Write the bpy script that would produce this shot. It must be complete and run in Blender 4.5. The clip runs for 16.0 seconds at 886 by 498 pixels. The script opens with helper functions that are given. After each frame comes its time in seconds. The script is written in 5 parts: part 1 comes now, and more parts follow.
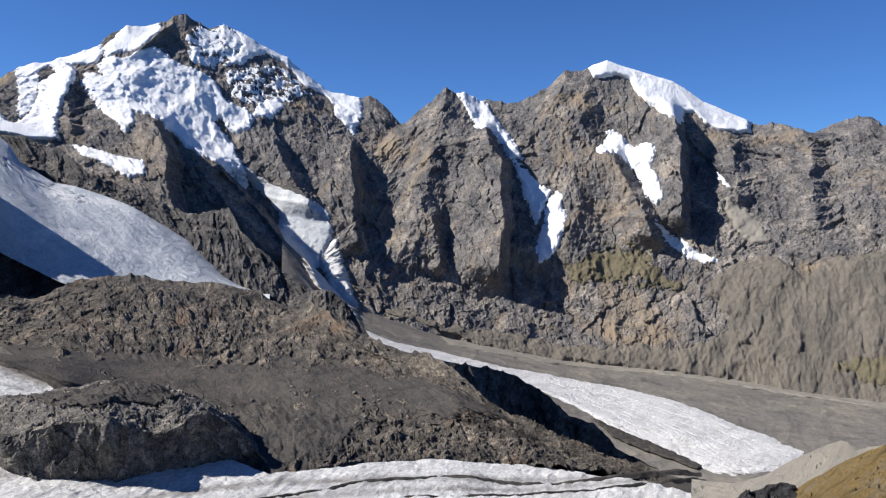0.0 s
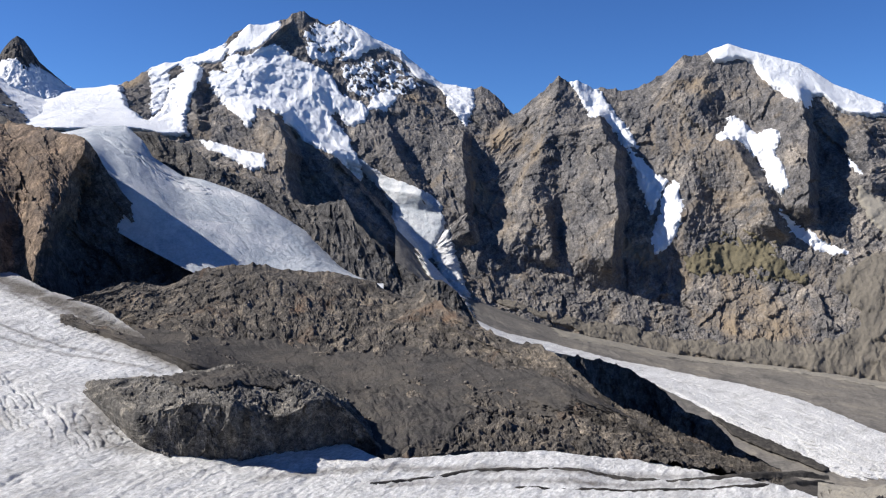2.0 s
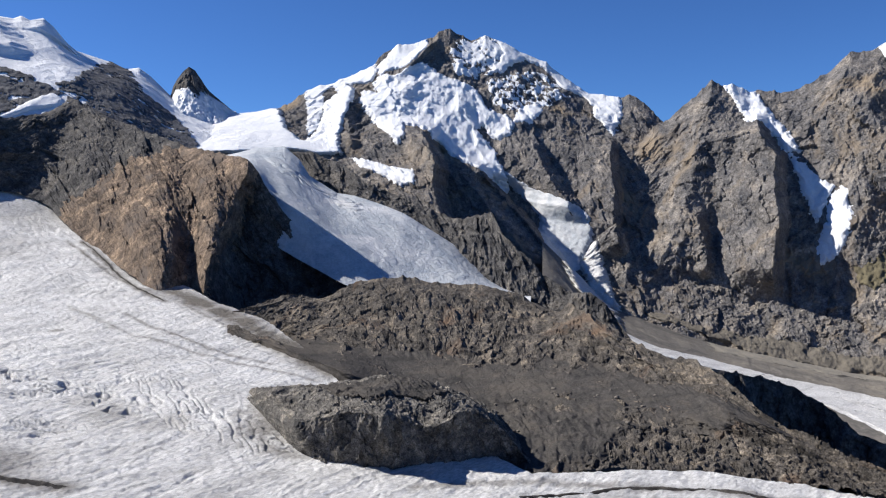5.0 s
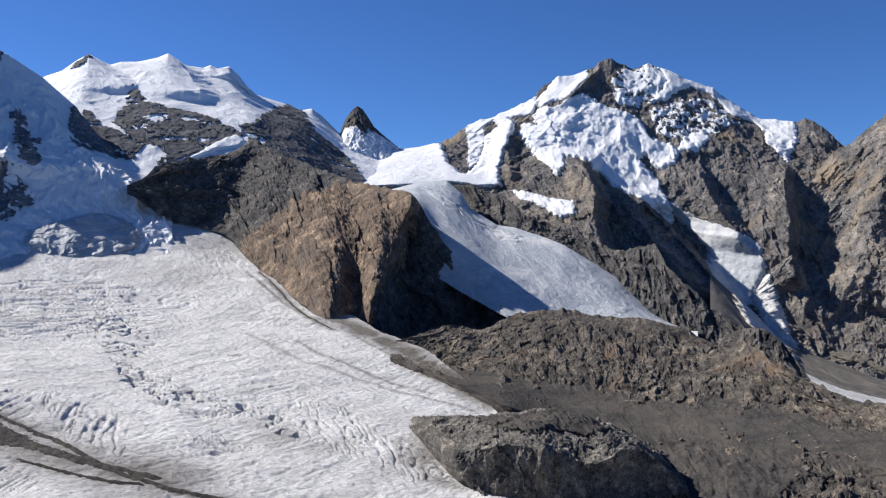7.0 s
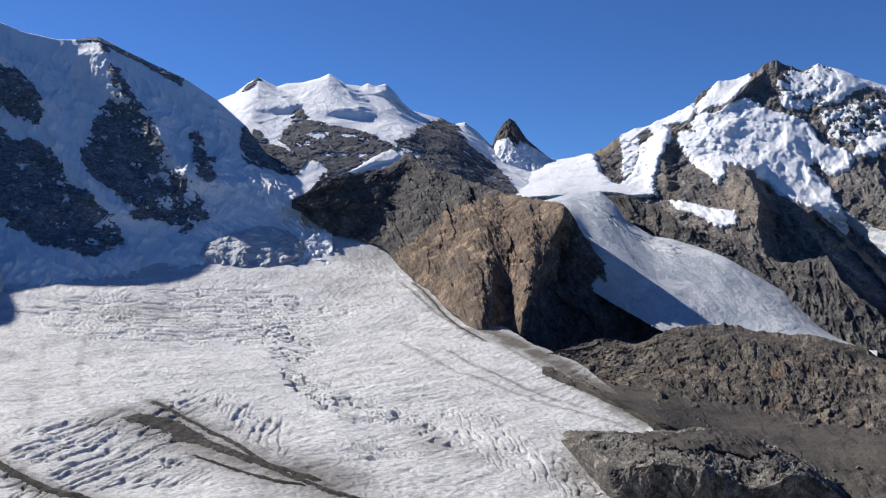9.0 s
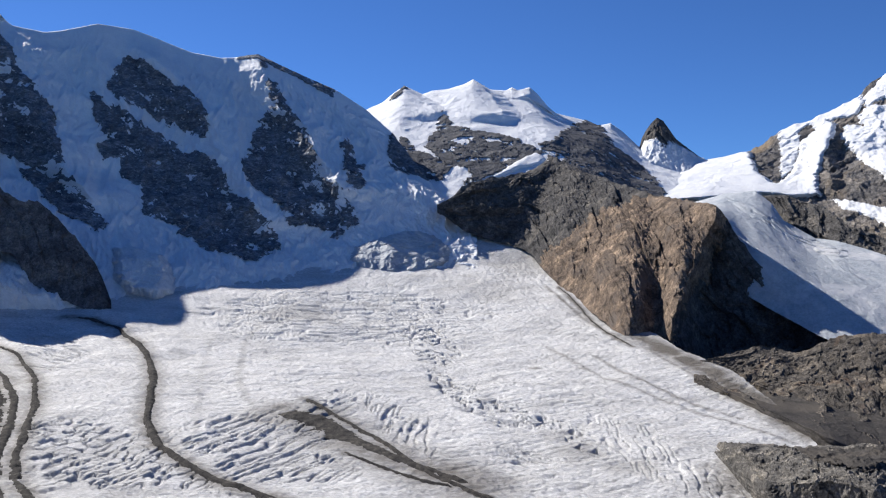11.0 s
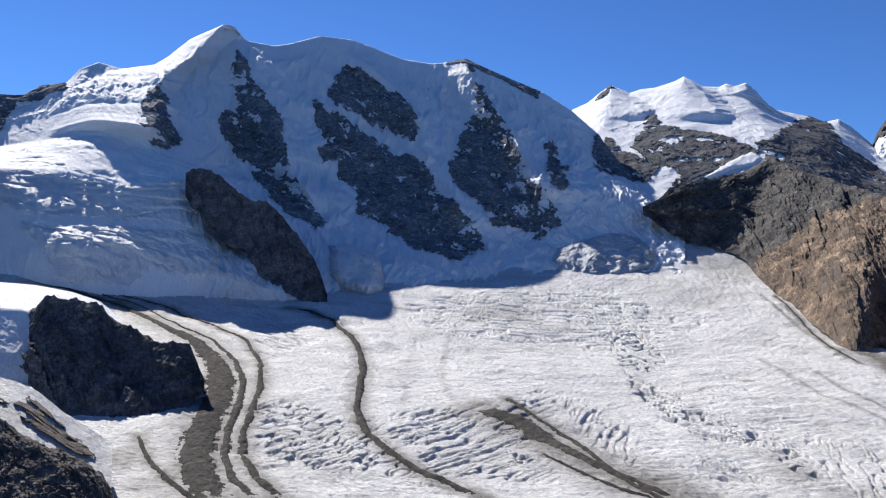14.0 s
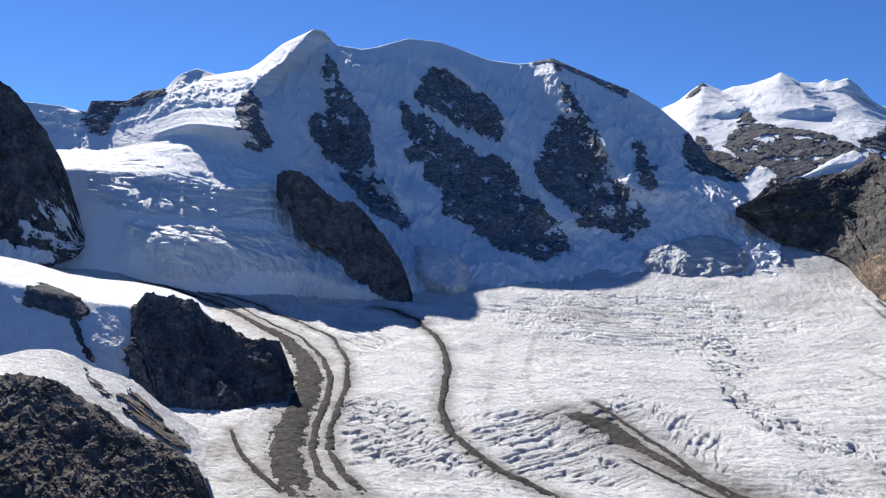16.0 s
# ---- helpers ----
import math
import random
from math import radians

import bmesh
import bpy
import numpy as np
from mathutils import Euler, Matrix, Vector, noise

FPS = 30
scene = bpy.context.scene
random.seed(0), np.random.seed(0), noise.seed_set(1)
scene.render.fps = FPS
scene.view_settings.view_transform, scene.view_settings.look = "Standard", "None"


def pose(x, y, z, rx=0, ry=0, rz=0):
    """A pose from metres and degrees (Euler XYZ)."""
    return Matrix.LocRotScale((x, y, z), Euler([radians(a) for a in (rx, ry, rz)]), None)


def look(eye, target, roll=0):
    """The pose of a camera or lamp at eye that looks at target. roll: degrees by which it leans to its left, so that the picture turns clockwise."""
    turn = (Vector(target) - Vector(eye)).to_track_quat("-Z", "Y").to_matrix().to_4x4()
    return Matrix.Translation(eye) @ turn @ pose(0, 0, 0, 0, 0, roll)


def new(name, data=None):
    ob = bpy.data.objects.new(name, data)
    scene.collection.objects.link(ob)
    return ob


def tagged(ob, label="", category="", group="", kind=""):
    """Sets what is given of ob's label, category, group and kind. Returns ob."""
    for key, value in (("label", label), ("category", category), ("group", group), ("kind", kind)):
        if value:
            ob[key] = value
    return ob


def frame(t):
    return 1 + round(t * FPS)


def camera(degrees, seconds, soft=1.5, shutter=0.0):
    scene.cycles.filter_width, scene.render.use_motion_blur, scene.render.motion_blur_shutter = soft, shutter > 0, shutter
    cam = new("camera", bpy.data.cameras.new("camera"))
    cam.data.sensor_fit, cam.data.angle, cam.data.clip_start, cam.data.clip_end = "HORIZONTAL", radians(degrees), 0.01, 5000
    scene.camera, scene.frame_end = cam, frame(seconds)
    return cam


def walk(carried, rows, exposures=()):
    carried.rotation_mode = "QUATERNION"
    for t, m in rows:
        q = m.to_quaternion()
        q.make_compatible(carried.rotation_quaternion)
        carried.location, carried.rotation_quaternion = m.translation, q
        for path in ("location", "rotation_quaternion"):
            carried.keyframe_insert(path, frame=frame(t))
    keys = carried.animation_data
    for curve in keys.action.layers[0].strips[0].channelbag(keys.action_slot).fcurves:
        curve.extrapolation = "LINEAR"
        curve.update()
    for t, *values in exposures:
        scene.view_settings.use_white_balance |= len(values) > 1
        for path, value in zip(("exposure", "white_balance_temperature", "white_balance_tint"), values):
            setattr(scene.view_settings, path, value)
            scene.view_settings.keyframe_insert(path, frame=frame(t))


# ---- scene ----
cam = camera(57.12, 16.0, 1.2)
# the camera is held at arm's length and swung to the left about the one who holds it
ARM, EYE = 0.45, 1.6
ROWS = [
    (0.0, -0.00, -2.75, -0.75),
    (0.5, 1.29, -2.74, -0.79),
    (1.0, 3.01, -2.98, -0.85),
    (1.5, 5.91, -3.31, -0.69),
    (2.0, 7.84, -3.49, -0.47),
    (2.5, 9.01, -3.10, -0.36),
    (3.0, 10.25, -3.24, -0.38),
    (5.5, 20.65, -2.09, 0.66),
    (6.0, 23.34, -1.46, 0.58),
    (6.5, 26.26, -1.03, 0.82),
    (7.0, 29.31, -0.23, 0.75),
    (7.5, 31.78, -0.18, 0.50),
    (8.0, 34.39, -0.01, 0.51),
    (8.5, 37.39, 0.57, 0.73),
    (9.0, 39.97, 0.72, 0.64),
    (11.5, 52.72, 1.64, 0.66),
    (12.0, 55.49, 2.40, 0.47),
    (12.5, 58.46, 2.94, 0.27),
    (13.0, 60.29, 2.51, -0.06),
    (13.5, 62.22, 1.90, -0.72),
    (14.0, 64.23, 1.21, -0.69),
    (14.5, 65.82, 0.96, -0.45),
    (15.0, 67.77, 1.17, -0.44),
    (15.5, 69.18, 1.42, -0.83),
    (16.0, 70.20, 1.17, -1.13),
]
walk(cam, [(t, pose(-ARM * math.sin(radians(yaw)), ARM * math.cos(radians(yaw)), EYE, 90 + pitch, roll, yaw)) for t, yaw, pitch, roll in ROWS],
     [(0.0, 0.63), (7.8, 0.55), (8.5, 0.30), (9.1, 0.53), (11.5, 0.62), (16.0, 0.74)])

# ---- daylight ----
SUN_BEARING, SUN_HEIGHT = 97.0, 38.4   # degrees to the left of the y axis, and above the horizon
world = bpy.data.worlds.new("world")
scene.world = world
world.use_nodes = True
sky = world.node_tree.nodes.new("ShaderNodeTexSky")
sky.sky_type, sky.sun_disc = "NISHITA", False
sky.sun_elevation, sky.sun_rotation = radians(SUN_HEIGHT), radians(-SUN_BEARING)
sky.altitude, sky.air_density, sky.dust_density, sky.ozone_density = 3000, 1.0, 0.3, 1.6
back = world.node_tree.nodes["Background"]
back.inputs["Strength"].default_value = 0.079
# the deep blue of thin, clean mountain air
air = world.node_tree.nodes.new("ShaderNodeMix")
air.data_type, air.blend_type = "RGBA", "MULTIPLY"
air.inputs["Factor"].default_value = 1.0
air.inputs["B"].default_value = (0.325, 0.575, 0.97, 1)
world.node_tree.links.new(sky.outputs["Color"], air.inputs["A"])
world.node_tree.links.new(air.outputs["Result"], back.inputs["Color"])
sun_way = Vector((-math.sin(radians(SUN_BEARING)) * math.cos(radians(SUN_HEIGHT)), math.cos(radians(SUN_BEARING)) * math.cos(radians(SUN_HEIGHT)), math.sin(radians(SUN_HEIGHT))))
sun = new("sun", bpy.data.lights.new("sun", "SUN"))
sun.data.energy, sun.data.angle, sun.data.color = 5.0, radians(0.55), (1.0, 0.955, 0.89)
sun.matrix_world = look((0, 0, 900), Vector((0, 0, 900)) - sun_way)
scene.view_settings.exposure = 0.70


# ---- materials ----
def material(name, tones, size, bump=1.0, rough=0.9, grain=0.18, dark=0.35, stretch=(1, 1, 1), blotch=None, spec=0.06, slabs=0.0, spin=0.0, dirt=None):
    """A weathered natural surface: tones mixed over patches of `size` metres, finer grain and cracks, and relief."""
    m = bpy.data.materials.new(name)
    m.use_nodes = True
    n, k = m.node_tree.nodes, m.node_tree.links
    shader = n["Principled BSDF"]
    place = n.new("ShaderNodeTexCoord")
    scale = n.new("ShaderNodeMapping")
    scale.inputs["Scale"].default_value = stretch
    way = n.new("ShaderNodeMapping")
    way.inputs["Rotation"].default_value = (0, 0, radians(-spin))
    k.new(place.outputs["Object"], way.inputs["Vector"])
    k.new(way.outputs["Vector"], scale.inputs["Vector"])

    def cloud(metres, detail, rough_=0.6, distortion=0.0):
        c = n.new("ShaderNodeTexNoise")
        c.inputs["Scale"].default_value = 1.0 / metres
        c.inputs["Detail"].default_value = detail
        c.inputs["Roughness"].default_value = rough_
        c.inputs["Distortion"].default_value = distortion
        k.new(scale.outputs["Vector"], c.inputs["Vector"])
        return c.outputs["Fac"]

    broad, fine = cloud(size, 6, 0.62, 0.4), cloud(size / 14, 5, 0.7)
    ramp = n.new("ShaderNodeValToRGB")
    ramp.color_ramp.interpolation = "EASE"
    while len(ramp.color_ramp.elements) < len(tones):
        ramp.color_ramp.elements.new(0.5)
    for i, (e, tone) in enumerate(zip(ramp.color_ramp.elements, tones)):
        e.position = 0.32 + 0.36 * i / max(1, len(tones) - 1)
        e.color = (*tone, 1)
    k.new(broad, ramp.inputs["Fac"])
    # grain: finer patches lighten and darken the tone
    span = n.new("ShaderNodeMapRange")
    span.inputs["From Min"].default_value, span.inputs["From Max"].default_value = 0.3, 0.7
    span.inputs["To Min"].default_value, span.inputs["To Max"].default_value = 1 - dark, 1 + grain
    k.new(fine, span.inputs["Value"])
    tint = n.new("ShaderNodeVectorMath")
    tint.operation = "SCALE"
    k.new(ramp.outputs["Color"], tint.inputs[0])
    k.new(span.outputs["Result"], tint.inputs["Scale"])
    colour = tint.outputs["Vector"]
    if slabs:   # each slab of rock has a tone of its own
        warp = n.new("ShaderNodeTexNoise")
        warp.inputs["Scale"].default_value, warp.inputs["Detail"].default_value = 8.0 / size, 4
        k.new(scale.outputs["Vector"], warp.inputs["Vector"])
        push = n.new("ShaderNodeVectorMath")
        push.operation = "MULTIPLY_ADD"
        push.inputs[1].default_value = (size / 5,) * 3
        k.new(warp.outputs["Color"], push.inputs[0])
        k.new(scale.outputs["Vector"], push.inputs[2])
        for share in (4.0, 11.0):
            cell = n.new("ShaderNodeTexVoronoi")
            cell.inputs["Scale"].default_value = share / size
            k.new(push.outputs["Vector"], cell.inputs["Vector"])
            grey = n.new("ShaderNodeMapRange")
            grey.inputs["To Min"].default_value, grey.inputs["To Max"].default_value = 1 - slabs, 1 + slabs
            k.new(cell.outputs["Color"], grey.inputs["Value"])
            tone_ = n.new("ShaderNodeVectorMath")
            tone_.operation = "SCALE"
            k.new(colour, tone_.inputs[0])
            k.new(grey.outputs["Result"], tone_.inputs["Scale"])
            colour = tone_.outputs["Vector"]
    if blotch:
        tone, metres, low, high = blotch
        cover_ = n.new("ShaderNodeMapRange")
        cover_.inputs["From Min"].default_value, cover_.inputs["From Max"].default_value = low, high
        k.new(cloud(metres, 7, 0.65, 0.8), cover_.inputs["Value"])
        mix = n.new("ShaderNodeMix")
        mix.data_type = "RGBA"
        k.new(cover_.outputs["Result"], mix.inputs["Factor"])
        k.new(colour, mix.inputs["A"])
        mix.inputs["B"].default_value = (*tone, 1)
        colour = mix.outputs["Result"]
    if dirt:   # grit and rubble carried on the ice
        carried = n.new("ShaderNodeAttribute")
        carried.attribute_name = "dirt"
        speck = n.new("ShaderNodeMath")
        speck.operation = "MULTIPLY_ADD"
        speck.inputs[1].default_value, speck.inputs[2].default_value = 0.5, -0.25
        k.new(cloud(7, 5, 0.75), speck.inputs[0])
        total = n.new("ShaderNodeMath")
        total.operation = "ADD"
        k.new(carried.outputs["Fac"], total.inputs[0])
        k.new(speck.outputs["Value"], total.inputs[1])
        spread = n.new("ShaderNodeMapRange")
        spread.inputs["From Min"].default_value, spread.inputs["From Max"].default_value = 0.02, 0.75
        k.new(total.outputs["Value"], spread.inputs["Value"])
        over = n.new("ShaderNodeMix")
        over.data_type = "RGBA"
        k.new(spread.outputs["Result"], over.inputs["Factor"])
        k.new(colour, over.inputs["A"])
        over.inputs["B"].default_value = (*dirt, 1)
        colour = over.outputs["Result"]
    k.new(colour, shader.inputs["Base Color"])
    shader.inputs["Roughness"].default_value = rough
    shader.inputs["Specular IOR Level"].default_value = spec
    relief = n.new("ShaderNodeBump")
    relief.inputs["Strength"].default_value = min(1.0, bump)
    relief.inputs["Distance"].default_value = size / 9
    k.new(cloud(size / 4, 8, 0.7, 0.5), relief.inputs["Height"])
    crust = n.new("ShaderNodeBump")
    crust.inputs["Strength"].default_value = min(1.0, bump)
    crust.inputs["Distance"].default_value = size / 30
    k.new(cloud(size / 20, 6, 0.75), crust.inputs["Height"])
    k.new(crust.outputs["Normal"], relief.inputs["Normal"])
    k.new(relief.outputs["Normal"], shader.inputs["Normal"])
    return m


GNEISS = material("grey_brown_gneiss", [(0.096, 0.096, 0.102), (0.172, 0.162, 0.156), (0.300, 0.266, 0.230)], 120, 0.9, dark=0.55, grain=0.4, slabs=0.26, blotch=((0.280, 0.222, 0.158), 420, 0.52, 0.68))
DARK_ROCK = material("dark_gneiss", [(0.050, 0.050, 0.053), (0.100, 0.096, 0.094), (0.172, 0.157, 0.140)], 60, 1.0, dark=0.55, grain=0.4, slabs=0.34)
# lightened and tinted blue to stand for haze and shade; blotches are snow
PALU_ROCK = material("hazed_grey_granite", [(0.125, 0.142, 0.172), (0.190, 0.204, 0.230), (0.290, 0.292, 0.300)], 90, 1.0, dark=0.5, grain=0.3, slabs=0.3, stretch=(1, 1, 2.2), blotch=((0.62, 0.64, 0.68), 20, 0.54, 0.76))
# rock of the shaded places, with the blue of the shade in its tones
SHADE_ROCK = material("blue_shade_rock", [(0.075, 0.078, 0.088), (0.125, 0.126, 0.134), (0.190, 0.184, 0.178)], 70, 1.0, dark=0.5, grain=0.35, slabs=0.3)
SLOPE_ROCK = material("stony_brown_slope", [(0.080, 0.073, 0.068), (0.155, 0.138, 0.122), (0.270, 0.232, 0.190)], 24, 1.0, dark=0.6, grain=0.45, slabs=0.3, blotch=((0.190, 0.150, 0.105), 70, 0.56, 0.72))
ISLA_ROCK = material("ice_worn_rock", [(0.050, 0.047, 0.045), (0.105, 0.094, 0.083), (0.215, 0.182, 0.145)], 34, 1.0, dark=0.6, grain=0.45, slabs=0.38, blotch=((0.165, 0.112, 0.078), 150, 0.57, 0.72))
KNOLL_ROCK = material("grey_polished_rock", [(0.062, 0.061, 0.060), (0.135, 0.127, 0.117), (0.270, 0.245, 0.208)], 26, 1.0, dark=0.6, grain=0.45, slabs=0.38)
RUST_ROCK = material("rusty_brown_rock", [(0.080, 0.066, 0.057), (0.185, 0.142, 0.110), (0.370, 0.275, 0.195)], 55, 1.0, dark=0.6, grain=0.42, slabs=0.36, blotch=((0.150, 0.125, 0.108), 120, 0.52, 0.66))
GRAVEL = material("grey_gravel", [(0.048, 0.046, 0.044), (0.070, 0.065, 0.061), (0.085, 0.076, 0.067)], 45, 0.7, dark=0.35, grain=0.25, slabs=0.14, blotch=((0.113, 0.100, 0.085), 240, 0.54, 0.72))
BOULDER = material("boulder_rock", [(0.126, 0.113, 0.101), (0.218, 0.197, 0.168)], 6, 0.8, dark=0.3)
VALLEY = material("pale_grey_valley_rubble", [(0.125, 0.118, 0.11), (0.175, 0.162, 0.146), (0.22, 0.2, 0.17)], 90, 0.5, dark=0.3, grain=0.2, slabs=0.08, stretch=(0.5, 1, 1), spin=-20)
PALE_SCREE = material("pale_scree", [(0.202, 0.189, 0.168), (0.260, 0.239, 0.202)], 50, 0.6, dark=0.2)
TALUS = material("brown_grey_talus", [(0.123, 0.112, 0.097), (0.174, 0.156, 0.130)], 220, 0.6, dark=0.2, stretch=(1, 1, 0.35))
TURF = material("yellowed_turf", [(0.120, 0.107, 0.072), (0.168, 0.146, 0.096)], 60, 0.6)
RUBBLE = material("moraine_rubble", [(0.030, 0.029, 0.028), (0.058, 0.054, 0.050), (0.105, 0.096, 0.085)], 12, 0.9)
GRASS = material("dry_alpine_grass", [(0.134, 0.097, 0.042), (0.227, 0.160, 0.067), (0.202, 0.160, 0.101)], 14, 1.0, dark=0.45, grain=0.25, blotch=((0.176, 0.155, 0.126), 8, 0.56, 0.68))
SNOW = material("firn_snow", [(0.739, 0.758, 0.794), (0.813, 0.823, 0.832)], 70, 0.7, rough=0.75, grain=0.05, dark=0.14, spec=0.2)
ICE = material("dirty_glacier_ice", [(0.50, 0.495, 0.49), (0.63, 0.625, 0.62), (0.72, 0.715, 0.705)], 50, 1.0, rough=0.7, grain=0.22, dark=0.42, stretch=(0.5, 1, 1), spin=55, spec=0.2, dirt=(0.135, 0.122, 0.106))
FALL_ICE = material("icefall_ice", [(0.56, 0.60, 0.65), (0.68, 0.70, 0.72), (0.76, 0.76, 0.76)], 60, 0.8, rough=0.65, grain=0.12, dark=0.25, spec=0.25)
# grey-blue ice, darkened to stand for dim light on slopes turned from the sun
DIM_BLUE_ICE = material("dimmed_blue_ice", [(0.36, 0.40, 0.45), (0.47, 0.50, 0.53), (0.56, 0.575, 0.59)], 90, 0.8, rough=0.6, grain=0.12, dark=0.25, spec=0.2, blotch=((0.64, 0.64, 0.645), 170, 0.5, 0.66))


# ---- relief ----
def lattice(i, j, k, seed):
    h = (i * 374761393 + j * 668265263 + k * 2147483647 + seed * 974711) & 0xFFFFFFFF
    h = ((h ^ (h >> 13)) * 1274126177) & 0xFFFFFFFF
    return ((h ^ (h >> 16)) & 0xFFFF) / 65535.0


def value_noise(x, y, z, seed=0):
    """Smooth noise from 0 to 1 over arrays of coordinates."""
    xi, yi, zi = (np.floor(a).astype(np.int64) for a in (x, y, z))
    fx, fy, fz = x - xi, y - yi, z - zi
    fx, fy, fz = (f * f * f * (f * (f * 6 - 15) + 10) for f in (fx, fy, fz))
    total = 0
    for a in (0, 1):
        for b in (0, 1):
            for c in (0, 1):
                w = (fx if a else 1 - fx) * (fy if b else 1 - fy) * (fz if c else 1 - fz)
                total = total + w * lattice(xi + a, yi + b, zi + c, seed)
    return total


def turned(x, y, o):
    """Coordinates turned and shifted a little for each octave, so that no lattice shows."""
    c, d = math.cos(0.9 * o + 0.4), math.sin(0.9 * o + 0.4)
    return c * x - d * y + 13.7 * o + 5.3, d * x + c * y + 7.9 * o + 2.1


def fbm(x, y, z, octaves=5, gain=0.5, seed=0):
    total, amp, norm = 0, 1.0, 0.0
    for o in range(octaves):
        u, v = turned(x * 1.97 ** o, y * 1.97 ** o, o)
        total = total + amp * (2 * value_noise(u, v, z * 1.97 ** o + 0.37 * o + 0.31, seed + 31 * o) - 1)
        norm += amp
        amp *= gain
    return total / norm


def ridged(x, y, z, octaves=5, gain=0.5, seed=0):
    """Sharp ribs with hollows between, -1 to 1."""
    total, amp, norm, weight = 0, 1.0, 0.0, 1.0
    for o in range(octaves):
        u, v = (x, y) if o == 0 else turned(x * 2.03 ** o, y * 2.03 ** o, 0.25 * o)
        r = 1 - np.abs(2 * value_noise(u, v, z * 2.03 ** o + 0.29 * o + 0.43, seed + 17 * o) - 1)
        r = r * r
        total = total + amp * r * weight
        weight = np.clip(r * 1.6, 0.15, 1)
        norm += amp
        amp *= gain
    return 2 * total / norm - 1


def facets(x, y, seed=0):
    """Tilted slabs with sharp breaks between them, about -1 to 1; a slab is about 1 across."""
    xi, yi = np.floor(x).astype(np.int64), np.floor(y).astype(np.int64)
    near, height = np.full(x.shape, 1e9), np.zeros(x.shape)
    for a in (-1, 0, 1):
        for b in (-1, 0, 1):
            i, j = xi + a, yi + b
            dx, dy = x - i - lattice(i, j, 0 * i + 1, seed), y - j - lattice(i, j, 0 * i + 2, seed)
            d = dx * dx + dy * dy
            h = dx * (2.4 * lattice(i, j, 0 * i + 3, seed) - 1.2) + dy * (2.4 * lattice(i, j, 0 * i + 4, seed) - 1.2) + 0.9 * lattice(i, j, 0 * i + 5, seed) - 0.45
            height = np.where(d < near, h, height)
            near = np.minimum(near, d)
    return height


def smooth(e0, e1, x):
    f = np.clip((x - e0) / (e1 - e0), 0, 1)
    return f * f * (3 - 2 * f)


def outline_distance(px, py, outline):
    """How far (px, py) lie inside an outline; outside it is negative."""
    inside = np.zeros(px.shape, bool)
    near = np.full(px.shape, 1e9)
    for (ax, ay), (bx, by) in zip(outline, outline[1:] + outline[:1]):
        ex, ey = bx - ax, by - ay
        f = np.clip(((px - ax) * ex + (py - ay) * ey) / (ex * ex + ey * ey + 1e-9), 0, 1)
        near = np.minimum(near, np.hypot(px - ax - f * ex, py - ay - f * ey))
        if by != ay:
            inside ^= ((ay > py) != (by > py)) & (px < ex * (py - ay) / (by - ay) + ax)
    return np.where(inside, near, -near)


def line_distance(px, py, line):
    """Distance from a broken line, and how far along it (0 to 1) the nearest point lies."""
    near, along = np.full(px.shape, 1e9), np.zeros(px.shape)
    for i, ((ax, ay), (bx, by)) in enumerate(zip(line, line[1:])):
        ex, ey = bx - ax, by - ay
        f = np.clip(((px - ax) * ex + (py - ay) * ey) / (ex * ex + ey * ey + 1e-9), 0, 1)
        d = np.hypot(px - ax - f * ex, py - ay - f * ey)
        along = np.where(d < near, (i + f) / (len(line) - 1), along)
        near = np.minimum(near, d)
    return near, along


# ---- meshes ----
def grid_mesh(name, verts, keep=None, flat=False, dirt=None):
    """A mesh from a grid of places (rows, columns, 3); keep: which of its squares stay; dirt: how much rubble lies on each place."""
    r, c = verts.shape[:2]
    index = np.arange(r * c).reshape(r, c)
    quads = np.stack([index[:-1, :-1], index[1:, :-1], index[1:, 1:], index[:-1, 1:]], -1)
    quads = quads[keep] if keep is not None else quads.reshape(-1, 4)
    used, quads = np.unique(quads, return_inverse=True)
    quads = quads.reshape(-1, 4)
    me = bpy.data.meshes.new(name)
    me.vertices.add(len(used))
    me.vertices.foreach_set("co", verts.reshape(-1, 3)[used].astype(np.float32).ravel())
    me.loops.add(quads.size)
    me.loops.foreach_set("vertex_index", quads.astype(np.int32).ravel())
    me.polygons.add(len(quads))
    me.polygons.foreach_set("loop_start", np.arange(0, quads.size, 4, dtype=np.int32))
    me.update(calc_edges=True)
    me.polygons.foreach_set("use_smooth", np.full(len(quads), not flat))
    if dirt is not None:
        me.attributes.new("dirt", "FLOAT", "POINT").data.foreach_set("value", dirt.ravel()[used].astype(np.float32))
    return me


def part(name, me, mat, parent=None, label=""):
    me.materials.append(mat)
    ob = new(name, me)
    ob.parent = parent
    return tagged(ob, label)


def thing(name, label, category, group="", kind=""):
    return tagged(new(name), label, category, group, kind)


def polar(line):
    """A line of places as bearing (degrees to the left), distance and height, by falling bearing."""
    p = np.array(line, float)
    b = np.degrees(np.arctan2(-p[:, 0], p[:, 1]))
    order = np.argsort(b)
    return b[order], np.hypot(p[:, 0], p[:, 1])[order], p[order, 2]


